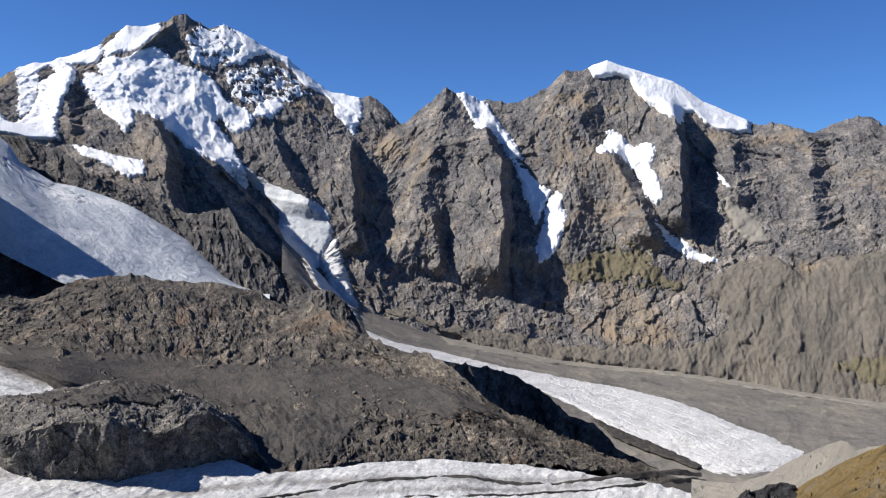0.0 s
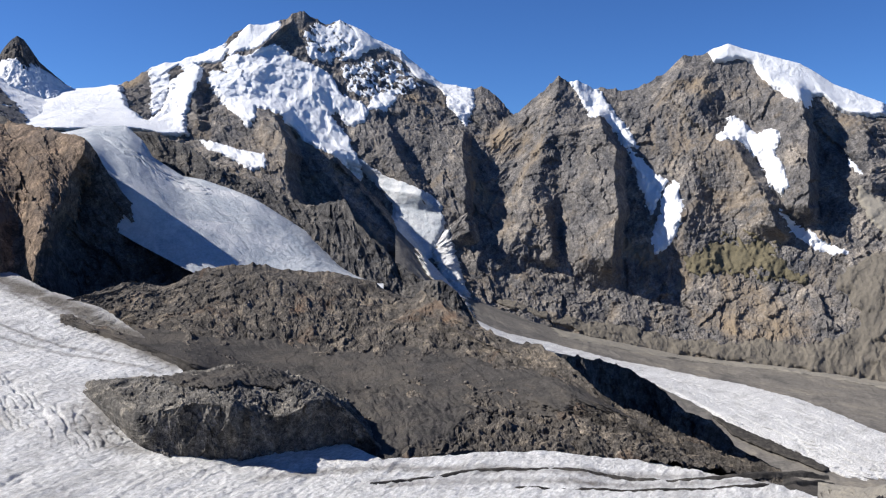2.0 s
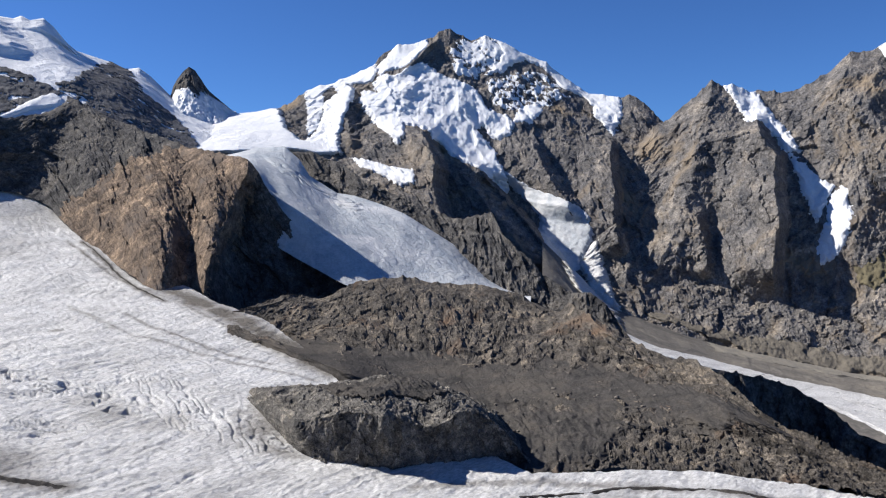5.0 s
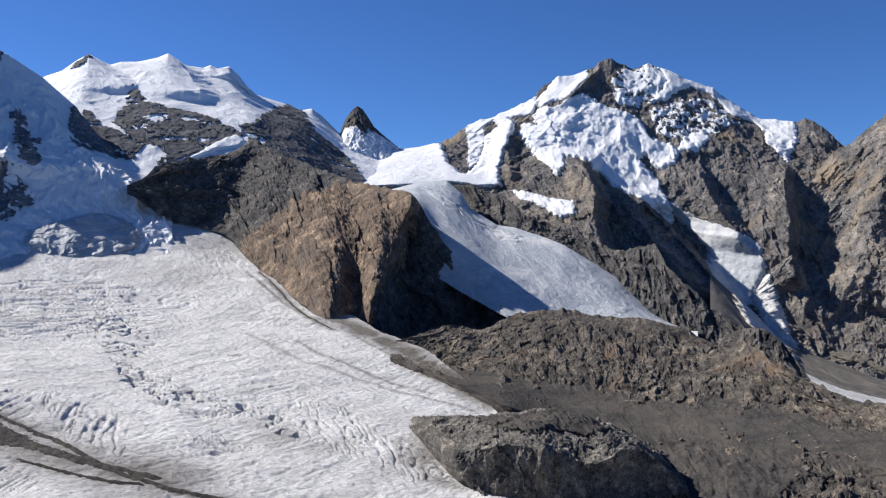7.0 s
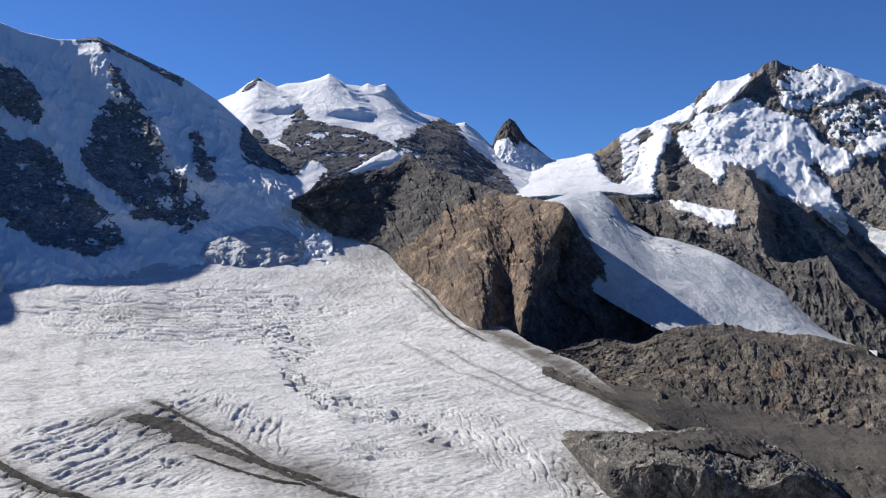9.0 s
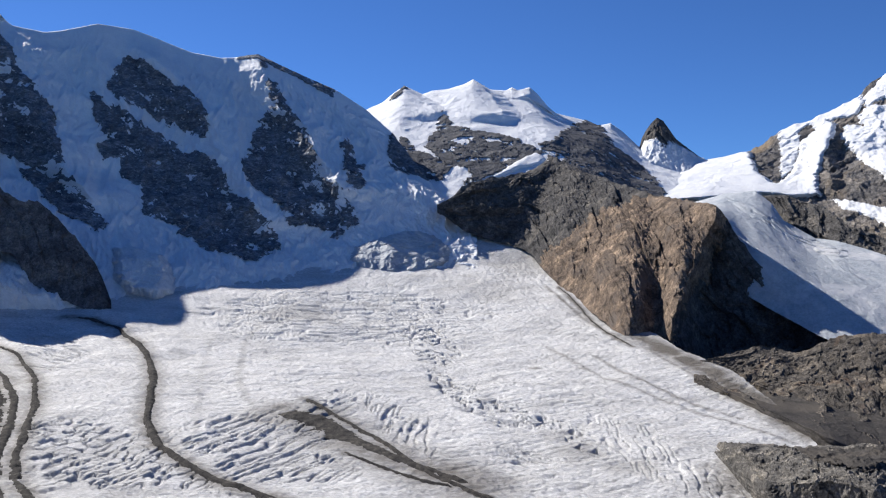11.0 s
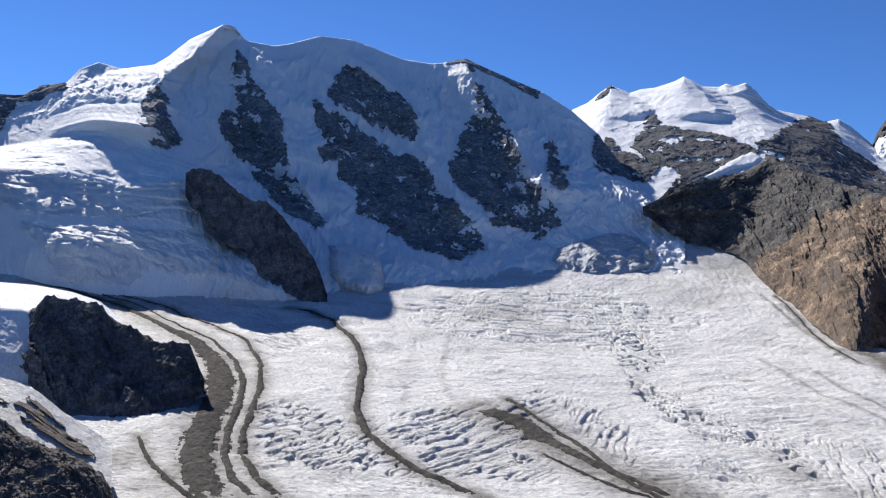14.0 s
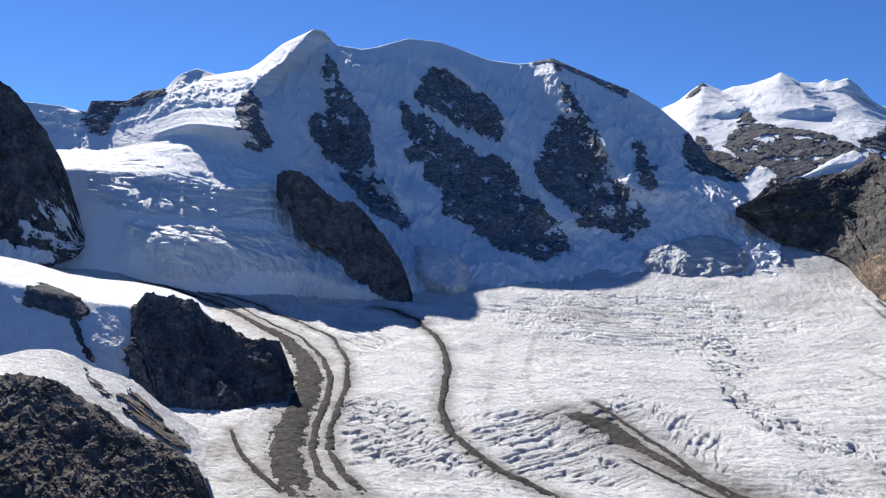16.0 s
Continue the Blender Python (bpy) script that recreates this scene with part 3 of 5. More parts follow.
def moraine(line, widths, height, seed, mat, label, name="moraine", patchy=0.0, lift=0.0, aside=0.0):
    """A band of rubble carried on the ice along a line in plan."""
    p = np.array(line, float)
    step = np.concatenate([[0], np.cumsum(np.hypot(*np.diff(p, axis=0).T))])
    n = max(40, int(step[-1] / 4))
    f = np.linspace(0, step[-1], n)
    cx, cy = np.interp(f, step, p[:, 0]), np.interp(f, step, p[:, 1])
    for _ in range(6):
        cx[1:-1], cy[1:-1] = (cx[:-2] + 2 * cx[1:-1] + cx[2:]) / 4, (cy[:-2] + 2 * cy[1:-1] + cy[2:]) / 4
    tx, ty = np.gradient(cx), np.gradient(cy)
    ln = np.hypot(tx, ty)
    nx, ny = -ty / ln, tx / ln
    w = np.interp(f, np.linspace(0, step[-1], len(widths)), widths) * (1 + 0.3 * fbm(f / 40, 0 * f, 0 * f + seed, 5, 0.7, seed))
    k = np.linspace(-1, 1, 31)[:, None]
    cx, cy = cx + aside * nx, cy + aside * ny
    x, y = cx + nx * w * k, cy + ny * w * k
    ends = smooth(0, 0.05, f / step[-1]) * (1 - smooth(0.95, 1, f / step[-1]))
    hump = (1 - k * k) * ends
    z = ice_height(x, y) + 0.35 * height * hump + 2.0 * fbm(x / 9, y / 9, 0 * x + seed, 5, 0.65, seed + 1) - 0.9 + 2.4 * hump + lift + 0.2
    z = z - patchy * smooth(0, 0.3, fbm(x / 30, y / 30, 0 * x, 3, 0.5, seed + 4)) * 6
    streak = fbm(k * w / 6 + seed, 0 * k + f / 80, 0 * x, 4, 0.6, seed + 6)
    z = z - 3 * smooth(0.35, 1.0, np.abs(k)) * smooth(-0.35, 0.35, streak + 0.5 * fbm(x / 7, y / 7, 0 * x, 3, 0.6, seed + 8))
    return tagged(part(name, grid_mesh(name, np.stack([x, y, z], -1)[::-1], flat=True), mat), label, "moraine", "bands of rubble on the glacier")


# ---- far mountains ----
def bernina():
    s = Slope([[(-2714, 3464, 417), (-2634, 3771, 483), (-2440, 3911, 543), (-2350, 3978, 556), (-2260, 4041, 588), (-2219, 4075, 628), (-2158, 4119, 676), (-2085, 4168, 715), (-2007, 4217, 740), (-1912, 4272, 787), (-1832, 4317, 835), (-1776, 4351, 899), (-1705, 4391, 953), (-1603, 4439, 969), (-1516, 4480, 1005), (-1471, 4506, 1046), (-1432, 4529, 1059), (-1375, 4557, 1025), (-1311, 4560, 999), (-1217, 4571, 1008), (-1154, 4572, 976), (-1034, 4585, 908), (-881, 4602, 841), (-821, 4597, 779), (-740, 4596, 722), (-641, 4596, 650), (-565, 4590, 640), (-455, 4587, 618), (-419, 4576, 634), (-379, 4564, 617), (-321, 4554, 568), (-249, 4543, 479), (43, 4300, 125)],
               [(-2406, 3069, 289), (-2234, 3497, 392), (-1853, 3697, 385), (-1588, 3803, 406), (-1323, 3888, 341), (-1060, 3953, 249), (-802, 3999, 240), (-553, 4026, 204), (-225, 4044, 65), (43, 3900, -157)],
               [(-2098, 2675, 205), (-1886, 2949, 221), (-1681, 3078, 158), (-1468, 3193, 82), (-1250, 3292, -43), (-1030, 3375, -165), (-810, 3442, -213), (-593, 3493, -259), (-202, 3544, -386), (43, 3500, -459)],
               [(-1976, 2517, 84), (-1726, 2695, 36), (-1338, 2907, -81), (-936, 3060, -367), (-637, 3136, -552), (-185, 3195, -668), (43, 3200, -735)]], 560, 300, 4)
    s.rib([(19.35, 0.365), (18.73, 0.500), (18.60, 0.615), (18.24, 0.714), (16.97, 0.828)], 338, 420, 70, 1)
    s.rib([(15.40, 0.481), (13.20, 0.603), (10.70, 0.739), (8.96, 0.844)], -180, 110, 360, 6)
    # an added rib, there only to cast shade over the icefall
    s.rib([(15.60, 0.440), (13.60, 0.560), (11.20, 0.690), (9.40, 0.800)], 190, 380, 35, 7)
    s.rib([(6.61, 0.244), (6.30, 0.429), (6.17, 0.604)], 122, 160, 40, 2)
    s.rib([(24.40, 0.136), (24.82, 0.304), (24.45, 0.500)], 81, 90, 50, 3)
    s.rib([(18.70, 0.024), (19.87, 0.085), (20.66, 0.131)], 54, 70, 30, 4)
    s.rib([(12.05, 0.326), (10.29, 0.480), (8.90, 0.590)], 108, 200, 60, 5)
    fall = [(13.90, 0.438), (13.10, 0.468), (11.78, 0.508), (10.44, 0.525), (9.11, 0.542), (8.03, 0.579), (7.70, 0.629), (8.01, 0.679), (8.54, 0.742), (8.27, 0.779), (9.61, 0.796), (10.55, 0.766), (10.96, 0.702), (11.23, 0.622), (11.91, 0.569), (12.57, 0.542), (13.37, 0.495)]
    s.hush = 1 - 0.9 * smooth(-40, 60, outline_distance(s.s, s.w, s.local(fall)))
    s.rough(12, 120, 6, 30, 11, 0.12, 2.2)
    s.rough(16, 260, 15, 120, 111, 0.1, 1.6)
    s.crag(12, 60, 5)
    t = thing("mountain", "high snow-clad peak of grey rock with hanging glaciers", "mountain", "mountains round the glacier")
    s.rock("rock_face", GNEISS, t, "grey-brown rock face")
    s.cover("snow_saddle", [(38.87, 0.399), (36.52, 0.115), (34.54, 0.040), (31.92, -0.020), (30.17, -0.020), (29.38, 0.045), (29.00, 0.328), (28.01, 0.458), (27.22, 0.464), (25.82, 0.348), (25.40, 0.209), (25.19, 0.106), (24.40, 0.095), (24.41, 0.196), (25.02, 0.300), (25.43, 0.413), (25.24, 0.541), (26.63, 0.557), (28.62, 0.549), (30.21, 0.605), (32.59, 0.666), (34.97, 0.659), (38.10, 0.695)], SNOW, t, 24, 12, 60, 1, "smooth white snow saddle", 1.5, follow=0.15, cells=14, grow=8, fine=12)
    s.cover("summit_snowfield", [(22.59, 0.043), (21.84, 0.023), (20.96, -0.020), (20.21, -0.020), (19.12, -0.020), (19.02, 0.043), (19.71, 0.067), (20.21, 0.100), (20.84, 0.104), (21.60, 0.097), (22.34, 0.100)], SNOW, t, 10, 8, 40, 3, "white summit snowfield", 3, follow=0.6, cells=6, grow=3, fine=18)
    s.cover("hanging_glacier", [(22.59, 0.097), (21.35, 0.134), (20.47, 0.114), (19.58, 0.097), (18.95, 0.117), (18.31, 0.154), (17.54, 0.164), (16.77, 0.171), (15.99, 0.181), (15.47, 0.201), (15.21, 0.231), (14.69, 0.244), (13.64, 0.251), (13.11, 0.278), (13.38, 0.314), (14.16, 0.334), (14.69, 0.324), (15.00, 0.304), (15.21, 0.298), (15.60, 0.318), (14.95, 0.344), (14.43, 0.371), (13.90, 0.438), (13.37, 0.502), (13.63, 0.528), (14.29, 0.485), (15.21, 0.455), (16.00, 0.445), (16.78, 0.441), (17.56, 0.421), (18.33, 0.391), (18.84, 0.381), (19.09, 0.358), (20.11, 0.351), (20.74, 0.355), (20.87, 0.418), (21.25, 0.452), (21.88, 0.408), (22.37, 0.378), (22.86, 0.331), (23.47, 0.268), (23.84, 0.207), (23.59, 0.144), (22.60, 0.191), (22.84, 0.130)], SNOW, t, 18, 12, 45, 4, "bright white broken hanging glacier", 9, follow=0.4, cracks=(40, 6, 0.35), cells=7, grow=4, fine=18)
    s.cover("snow_ridge", [(14.83, -0.020), (13.91, -0.020), (12.60, -0.020), (11.29, -0.020), (10.76, -0.020), (9.96, -0.020), (8.90, -0.020), (7.84, -0.020), (7.30, -0.020), (5.84, -0.020), (5.70, 0.090), (6.35, 0.204), (7.02, 0.154), (7.69, 0.140), (7.56, 0.080), (8.36, 0.047), (9.69, 0.064), (10.36, 0.040), (11.15, 0.027), (12.34, 0.027), (12.86, 0.050), (13.91, 0.100), (14.95, 0.124), (14.30, 0.080), (13.78, 0.037), (14.02, 0.017)], SNOW, t, 10, 7, 40, 5, "sharp white snow arete", 3, follow=0.6, cells=6, grow=3, fine=18)
    s.cover("snow_slope", [(26.00, -0.020), (24.68, 0.043), (24.27, 0.107), (24.37, 0.177), (24.94, 0.268), (25.51, 0.351), (25.45, 0.498), (26.29, 0.508), (27.48, 0.488), (27.71, 0.458), (26.75, 0.344), (26.38, 0.237), (26.26, 0.140), (25.29, 0.107)], SNOW, t, 12, 10, 40, 6, "white snow slope between ribs", 4, follow=0.6, cells=6, grow=3, fine=18)
    s.cover("snow_ridge", [(27.55, 0.054), (27.54, -0.020), (26.24, -0.020), (24.55, -0.020), (23.08, -0.020), (22.46, 0.057), (22.96, 0.107), (24.56, 0.067), (25.77, 0.037), (26.49, 0.070), (26.96, 0.094)], SNOW, t, 10, 7, 40, 2, "white snow crest", 3, follow=0.6, cells=6, grow=3, fine=18)
    s.cover("snow_strip", [(24.36, 0.562), (22.89, 0.569), (21.89, 0.572), (20.07, 0.555), (20.18, 0.609), (21.14, 0.635), (22.39, 0.619), (23.88, 0.602)], SNOW, t, 6, 10, 30, 10, "thin snow strip on a ledge", 3, follow=0.6, cells=6, grow=3, fine=18)
    s.cover("snow_dusting", [(17.54, 0.064), (16.51, 0.013), (14.96, -0.020), (13.70, 0.017), (13.91, 0.060), (14.95, 0.114), (15.99, 0.144), (17.03, 0.151), (17.46, 0.110)], SNOW, t, 3, 14, 26, 7, "fresh snow dusted on ledges", 2, follow=0.95, edge=6, fine=16, ledges=(26, 0.42, 0.3), grow=8)
    s.cover("snow_dusting", [(15.21, 0.144), (13.91, 0.100), (11.81, 0.050), (9.96, 0.030), (8.89, 0.080), (10.74, 0.197), (12.33, 0.237), (13.64, 0.244), (14.69, 0.224)], SNOW, t, 3, 10, 26, 8, "fresh snow dusted on ledges", 2, follow=0.95, edge=6, fine=22, thin=16)
    s.cover("snow_patch", [(13.25, 0.274), (12.59, 0.211), (11.40, 0.177), (11.06, 0.214), (12.06, 0.268)], SNOW, t, 6, 12, 30, 12, "white snow patch", 3, follow=0.6, cells=6, grow=3, fine=18)
    s.cover("snow_dusting", [(27.55, 0.054), (26.25, 0.050), (26.26, 0.181), (26.51, 0.301), (27.47, 0.411), (27.57, 0.247)], SNOW, t, 3, 10, 26, 9, "shaded snow among rocks", 2, follow=0.9, edge=6, fine=18, thin=4)
    # part of this icefall's shade lies in its darker ice colour
    s.cover("icefall", fall, DIM_BLUE_ICE, t, 12, 12, 50, 11, "shaded grey-blue icefall", 6, follow=0.5, cells=12, grow=6, fine=10)


def morteratsch():
    s = Slope([[(-639, 3847, -190), (-578, 3971, -44), (-512, 4093, 112), (-426, 4216, 247), (-349, 4336, 360), (-246, 4350, 461), (-195, 4359, 475), (-65, 4370, 582), (7, 4377, 662), (56, 4384, 622), (104, 4390, 629), (189, 4394, 586), (235, 4398, 602), (341, 4398, 576), (461, 4394, 616), (536, 4392, 653), (595, 4392, 711), (646, 4391, 747), (758, 4380, 765), (861, 4368, 800), (963, 4354, 763), (1191, 4304, 687), (1262, 4291, 642), (1347, 4272, 579), (1561, 4206, 478), (1738, 4143, 451), (1850, 4102, 403), (1918, 4071, 448), (1985, 4039, 487), (2084, 3988, 491), (2122, 3968, 446), (2301, 3867, 451), (2509, 3736, 398)],
               [(-614, 3699, -260), (-437, 3825, -80), (-233, 3943, 29), (178, 3954, 62), (583, 3924, 94), (1097, 3821, 98), (1561, 3665, 76), (1961, 3477, 102), (2238, 3315, 79)],
               [(-589, 3551, -324), (-407, 3577, -299), (-208, 3601, -374), (169, 3610, -383), (542, 3581, -362), (1012, 3485, -310), (1433, 3342, -209), (1799, 3168, -193), (2050, 3020, -179)],
               [(-564, 3404, -454), (-383, 3378, -472), (-193, 3373, -516), (161, 3353, -615), (505, 3297, -658), (934, 3180, -674), (1313, 3020, -720), (1632, 2835, -731), (1843, 2677, -724)]], 660, 300, 6)
    s.rib([(6.86, -0.020), (6.46, 0.152), (6.12, 0.426), (5.72, 0.557)], 176, 170, 40, 1)
    s.rib([(-2.82, 0.149), (-3.92, 0.278), (-4.25, 0.470), (-4.01, 0.660)], 230, 260, 50, 2)
    s.rib([(-15.44, 0.103), (-15.92, 0.180), (-16.22, 0.367), (-16.38, 0.526)], 216, 240, 40, 3)
    s.rib([(-11.48, 0.292), (-12.27, 0.359), (-13.45, 0.448), (-14.93, 0.580)], 148, 200, 60, 4)
    s.rib([(0.91, 0.456), (0.37, 0.534), (0.14, 0.642)], 94, 140, 40, 5)
    s.rib([(-0.09, 0.009), (0.65, 0.205), (1.78, 0.455), (3.72, 0.646)], 81, 120, 160, 6)
    s.rib([(-7.92, 0.010), (-8.77, 0.229), (-9.23, 0.409), (-8.93, 0.603)], 68, 160, 160, 7)
    s.rib([(-23.94, 0.003), (-24.38, 0.349), (-24.79, 0.547)], 68, 130, 60, 8)
    s.rib([(-19.16, 0.122), (-19.58, 0.288), (-19.99, 0.443)], 68, 120, 60, 9)
    s.rough(12, 120, 6, 30, 23, 0.12, 2.2)
    s.rough(16, 260, 15, 120, 123, 0.1, 1.6)
    s.crag(14, 70, 9)
    t = thing("mountain", "brown-grey rock mountain with a rounded snow cap", "mountain", "mountains round the glacier")
    s.rock("rock_face", GNEISS, t, "grey-brown rock face with gullies")
    s.cover("snow_cap", [(-9.74, -0.020), (-11.16, -0.020), (-12.11, -0.020), (-13.05, -0.020), (-14.66, -0.020), (-15.79, -0.020), (-16.90, -0.020), (-17.58, -0.020), (-18.23, -0.020), (-19.74, -0.020), (-20.45, -0.020), (-20.48, 0.077), (-19.36, 0.104), (-18.29, 0.114), (-17.74, 0.110), (-16.96, 0.080), (-16.30, 0.097), (-15.99, 0.161), (-15.42, 0.154), (-14.50, 0.117), (-13.80, 0.107), (-13.33, 0.084), (-12.72, 0.040), (-11.90, 0.033), (-10.96, 0.050), (-10.37, 0.043)], SNOW, t, 22, 8, 50, 1, "thick rounded white snow cap", 5, follow=0.2, cells=8, grow=5, fine=7)
    s.cover("snow_couloir", [(-0.64, -0.020), (-1.16, -0.020), (-2.58, -0.020), (-3.37, 0.067), (-4.42, 0.154), (-5.20, 0.227), (-5.52, 0.271), (-4.71, 0.264), (-4.05, 0.201), (-3.27, 0.147), (-2.24, 0.147), (-1.97, 0.107), (-1.30, 0.047)], SNOW, t, 12, 8, 40, 2, "snow in a shaded couloir", 3, follow=0.6, cells=6, grow=3, fine=18)
    s.cover("hanging_glacier", [(-11.65, 0.207), (-12.26, 0.241), (-12.98, 0.271), (-13.89, 0.251), (-14.39, 0.251), (-14.49, 0.298), (-14.16, 0.321), (-14.64, 0.358), (-15.14, 0.435), (-14.70, 0.455), (-14.00, 0.428), (-13.74, 0.381), (-13.25, 0.348), (-12.53, 0.318), (-11.82, 0.294), (-10.63, 0.301), (-10.50, 0.284), (-11.09, 0.261), (-11.30, 0.224)], SNOW, t, 14, 8, 40, 3, "small white hanging glacier", 6, follow=0.6, cells=6, grow=3, fine=18)
    s.cover("snow_patch", [(-7.29, 0.428), (-8.02, 0.408), (-8.28, 0.435), (-8.55, 0.488), (-8.39, 0.542), (-7.88, 0.605), (-6.89, 0.622), (-6.49, 0.579), (-6.84, 0.538), (-7.19, 0.492)], SNOW, t, 8, 12, 40, 4, "old snow at the foot of a couloir", 4, follow=0.6, cells=6, grow=3, fine=18)
    s.cover("snow_couloir", [(-4.96, 0.271), (-5.74, 0.314), (-6.76, 0.378), (-7.58, 0.405), (-7.18, 0.452), (-6.58, 0.502), (-6.05, 0.465), (-5.65, 0.405), (-5.11, 0.324)], SNOW, t, 8, 14, 40, 14, "snow in a shaded couloir", 3, follow=0.6, cells=6, grow=3, fine=18)
    s.cover("snow_strip", [(-14.62, 0.498), (-15.67, 0.548), (-17.26, 0.609), (-18.81, 0.659), (-18.39, 0.662), (-16.84, 0.635), (-15.70, 0.589)], SNOW, t, 6, 7, 30, 5, "long thin strip of old snow", 3, follow=0.6, cells=6, grow=3, fine=18)
    s.cover("snow_strip", [(-18.38, 0.301), (-18.94, 0.338), (-19.27, 0.371), (-18.95, 0.365), (-18.51, 0.338)], SNOW, t, 4, 4, 20, 6, "thin strip of old snow", 2, follow=0.6, cells=6, grow=3, fine=18)
    s.cover("serac", [(8.85, 0.456), (8.15, 0.416), (7.85, 0.255), (7.29, 0.439), (6.81, 0.642), (6.24, 0.819), (5.48, 0.950), (6.79, 0.926), (8.05, 0.786)], ICE, t, 18, 18, 30, 11, "broken grey-white ice cliff", 10)
    s.cover("scree_fan", [(-19.10, 0.421), (-20.00, 0.455), (-21.42, 0.525), (-21.97, 0.610), (-20.77, 0.604), (-19.69, 0.544), (-19.01, 0.466)], PALE_SCREE, t, 8, 20, 50, 7, "pale grey scree fan")
    s.cover("talus_slope", [(-19.76, 0.680), (-21.83, 0.666), (-24.57, 0.751), (-26.15, 0.681), (-28.33, 0.649), (-32.46, 0.621), (-33.99, 0.994), (-23.49, 0.995), (-16.35, 0.978), (-8.70, 0.963), (-2.73, 0.951), (3.29, 0.902), (5.69, 0.820), (3.30, 0.834), (0.09, 0.875), (-4.71, 0.880), (-8.67, 0.907), (-18.12, 0.896), (-19.50, 0.819), (-18.38, 0.740)], TALUS, t, 12, 45, 110, 8, "smooth grey-brown talus slope", 4, follow=0.6, edge=30, cells=18)
    s.cover("turf_patch", [(-8.56, 0.635), (-10.86, 0.590), (-13.51, 0.578), (-15.42, 0.652), (-16.19, 0.724), (-13.20, 0.698), (-10.14, 0.689)], TURF, t, 5, 80, 60, 9, "yellow-green turf on ledges", follow=0.9)
    s.cover("turf_patch", [(-25.39, 0.909), (-27.30, 0.888), (-29.78, 0.885), (-32.73, 0.897), (-32.80, 0.945), (-28.63, 0.949), (-26.08, 0.936)], TURF, t, 18, 30, 60, 10, "rusty alpine turf")


def bellavista():
    s = Slope([[(-3933, 2481, 724), (-3882, 2570, 818), (-3828, 2659, 900), (-3786, 2727, 936), (-3750, 2785, 993), (-3718, 2836, 1034), (-3701, 2868, 1018), (-3663, 2925, 988), (-3632, 2972, 1008), (-3581, 3041, 1015), (-3519, 3121, 1044), (-3489, 3162, 1070), (-3475, 3185, 1057), (-3431, 3241, 1016), (-3373, 3309, 1009), (-3351, 3339, 1028), (-3327, 3370, 1009), (-3286, 3417, 1028), (-3257, 3453, 990), (-3216, 3498, 913), (-3185, 3533, 874), (-3130, 3589, 851), (-3061, 3655, 825), (-3016, 3700, 794), (-2964, 3749, 806), (-2921, 3788, 765), (-2848, 3851, 668), (-2691, 3968, 579), (-2471, 4115, 485)],
               [(-3231, 2037, 514), (-3108, 2289, 558), (-2888, 2621, 594), (-2649, 2917, 611), (-2516, 3084, 540), (-2392, 3231, 422), (-2233, 3391, 370), (-2111, 3515, 352)],
               [(-2666, 1677, 183), (-2552, 1875, 168), (-2360, 2137, 171), (-2154, 2366, 194), (-1985, 2531, 172), (-1854, 2649, 116), (-1676, 2785, 81)]], 380, 160, 4)
    s.rib([(52.57, 0.013), (51.57, 0.104), (50.38, 0.273)], 50, 260, 60, 1)
    s.rib([(47.74, 0.010), (46.82, 0.075), (46.11, 0.199), (45.76, 0.335)], 80, 330, 90, 2)
    s.rib([(43.85, 0.014), (43.15, 0.031), (42.60, 0.109)], 70, 220, 80, 3)
    s.rough(12, 220, 4, 90, 31, 0.05, 1.2, 0.0)
    t = thing("mountain", "broad snow-covered mountain with three white summits", "mountain", "mountains round the glacier")
    s.rock("snow_face", SNOW, t, "bright smooth snow slopes", flat=False)
    for i, o in enumerate((
            [(51.27, 0.505), (50.39, 0.345), (50.13, 0.238), (49.69, 0.274), (49.35, 0.374), (47.76, 0.432), (45.95, 0.453), (44.12, 0.550), (42.94, 0.624), (43.77, 0.675), (45.99, 0.728), (47.81, 0.780), (48.52, 0.794), (48.15, 0.713), (49.91, 0.662)],
            [(41.10, 0.236), (39.94, -0.020), (39.18, -0.020), (38.04, 0.289), (36.50, 0.328), (34.95, 0.575), (34.37, 0.738), (36.52, 0.704), (38.46, 0.730), (40.38, 0.726), (42.27, 0.690), (43.20, 0.611), (43.38, 0.559), (42.25, 0.531)],
            [(53.90, 0.024), (53.07, 0.003), (52.63, -0.020), (52.36, 0.006), (53.17, 0.064), (53.71, 0.059)],
            [(53.79, 0.508), (52.94, 0.415), (51.95, 0.515), (50.59, 0.616), (49.39, 0.685), (50.10, 0.765), (52.65, 0.728), (53.64, 0.628)])):
        s.cover("rock_band", o, SHADE_ROCK, t, 5, 24, 45, i + 1, "dark grey rock band", 8, follow=1.0, edge=6, flat=True, fine=9, grow=6, ledges=(42, 0.2, 0.15))
    s.cover("snow_dusting", [(51.43, 0.474), (49.86, 0.299), (47.76, 0.440), (44.12, 0.559), (43.01, 0.631), (45.99, 0.706), (48.52, 0.779), (49.56, 0.674)], SNOW, t, 24, 70, 36, 7, follow=1.0, edge=8, lumps=14, thin=52)
    s.cover("snow_patch", [(47.09, 0.781), (45.62, 0.718), (44.14, 0.649), (43.39, 0.615), (42.79, 0.670), (43.21, 0.714), (44.89, 0.738), (46.18, 0.775)], SNOW, t, 16, 8, 40, 8, follow=1.0)


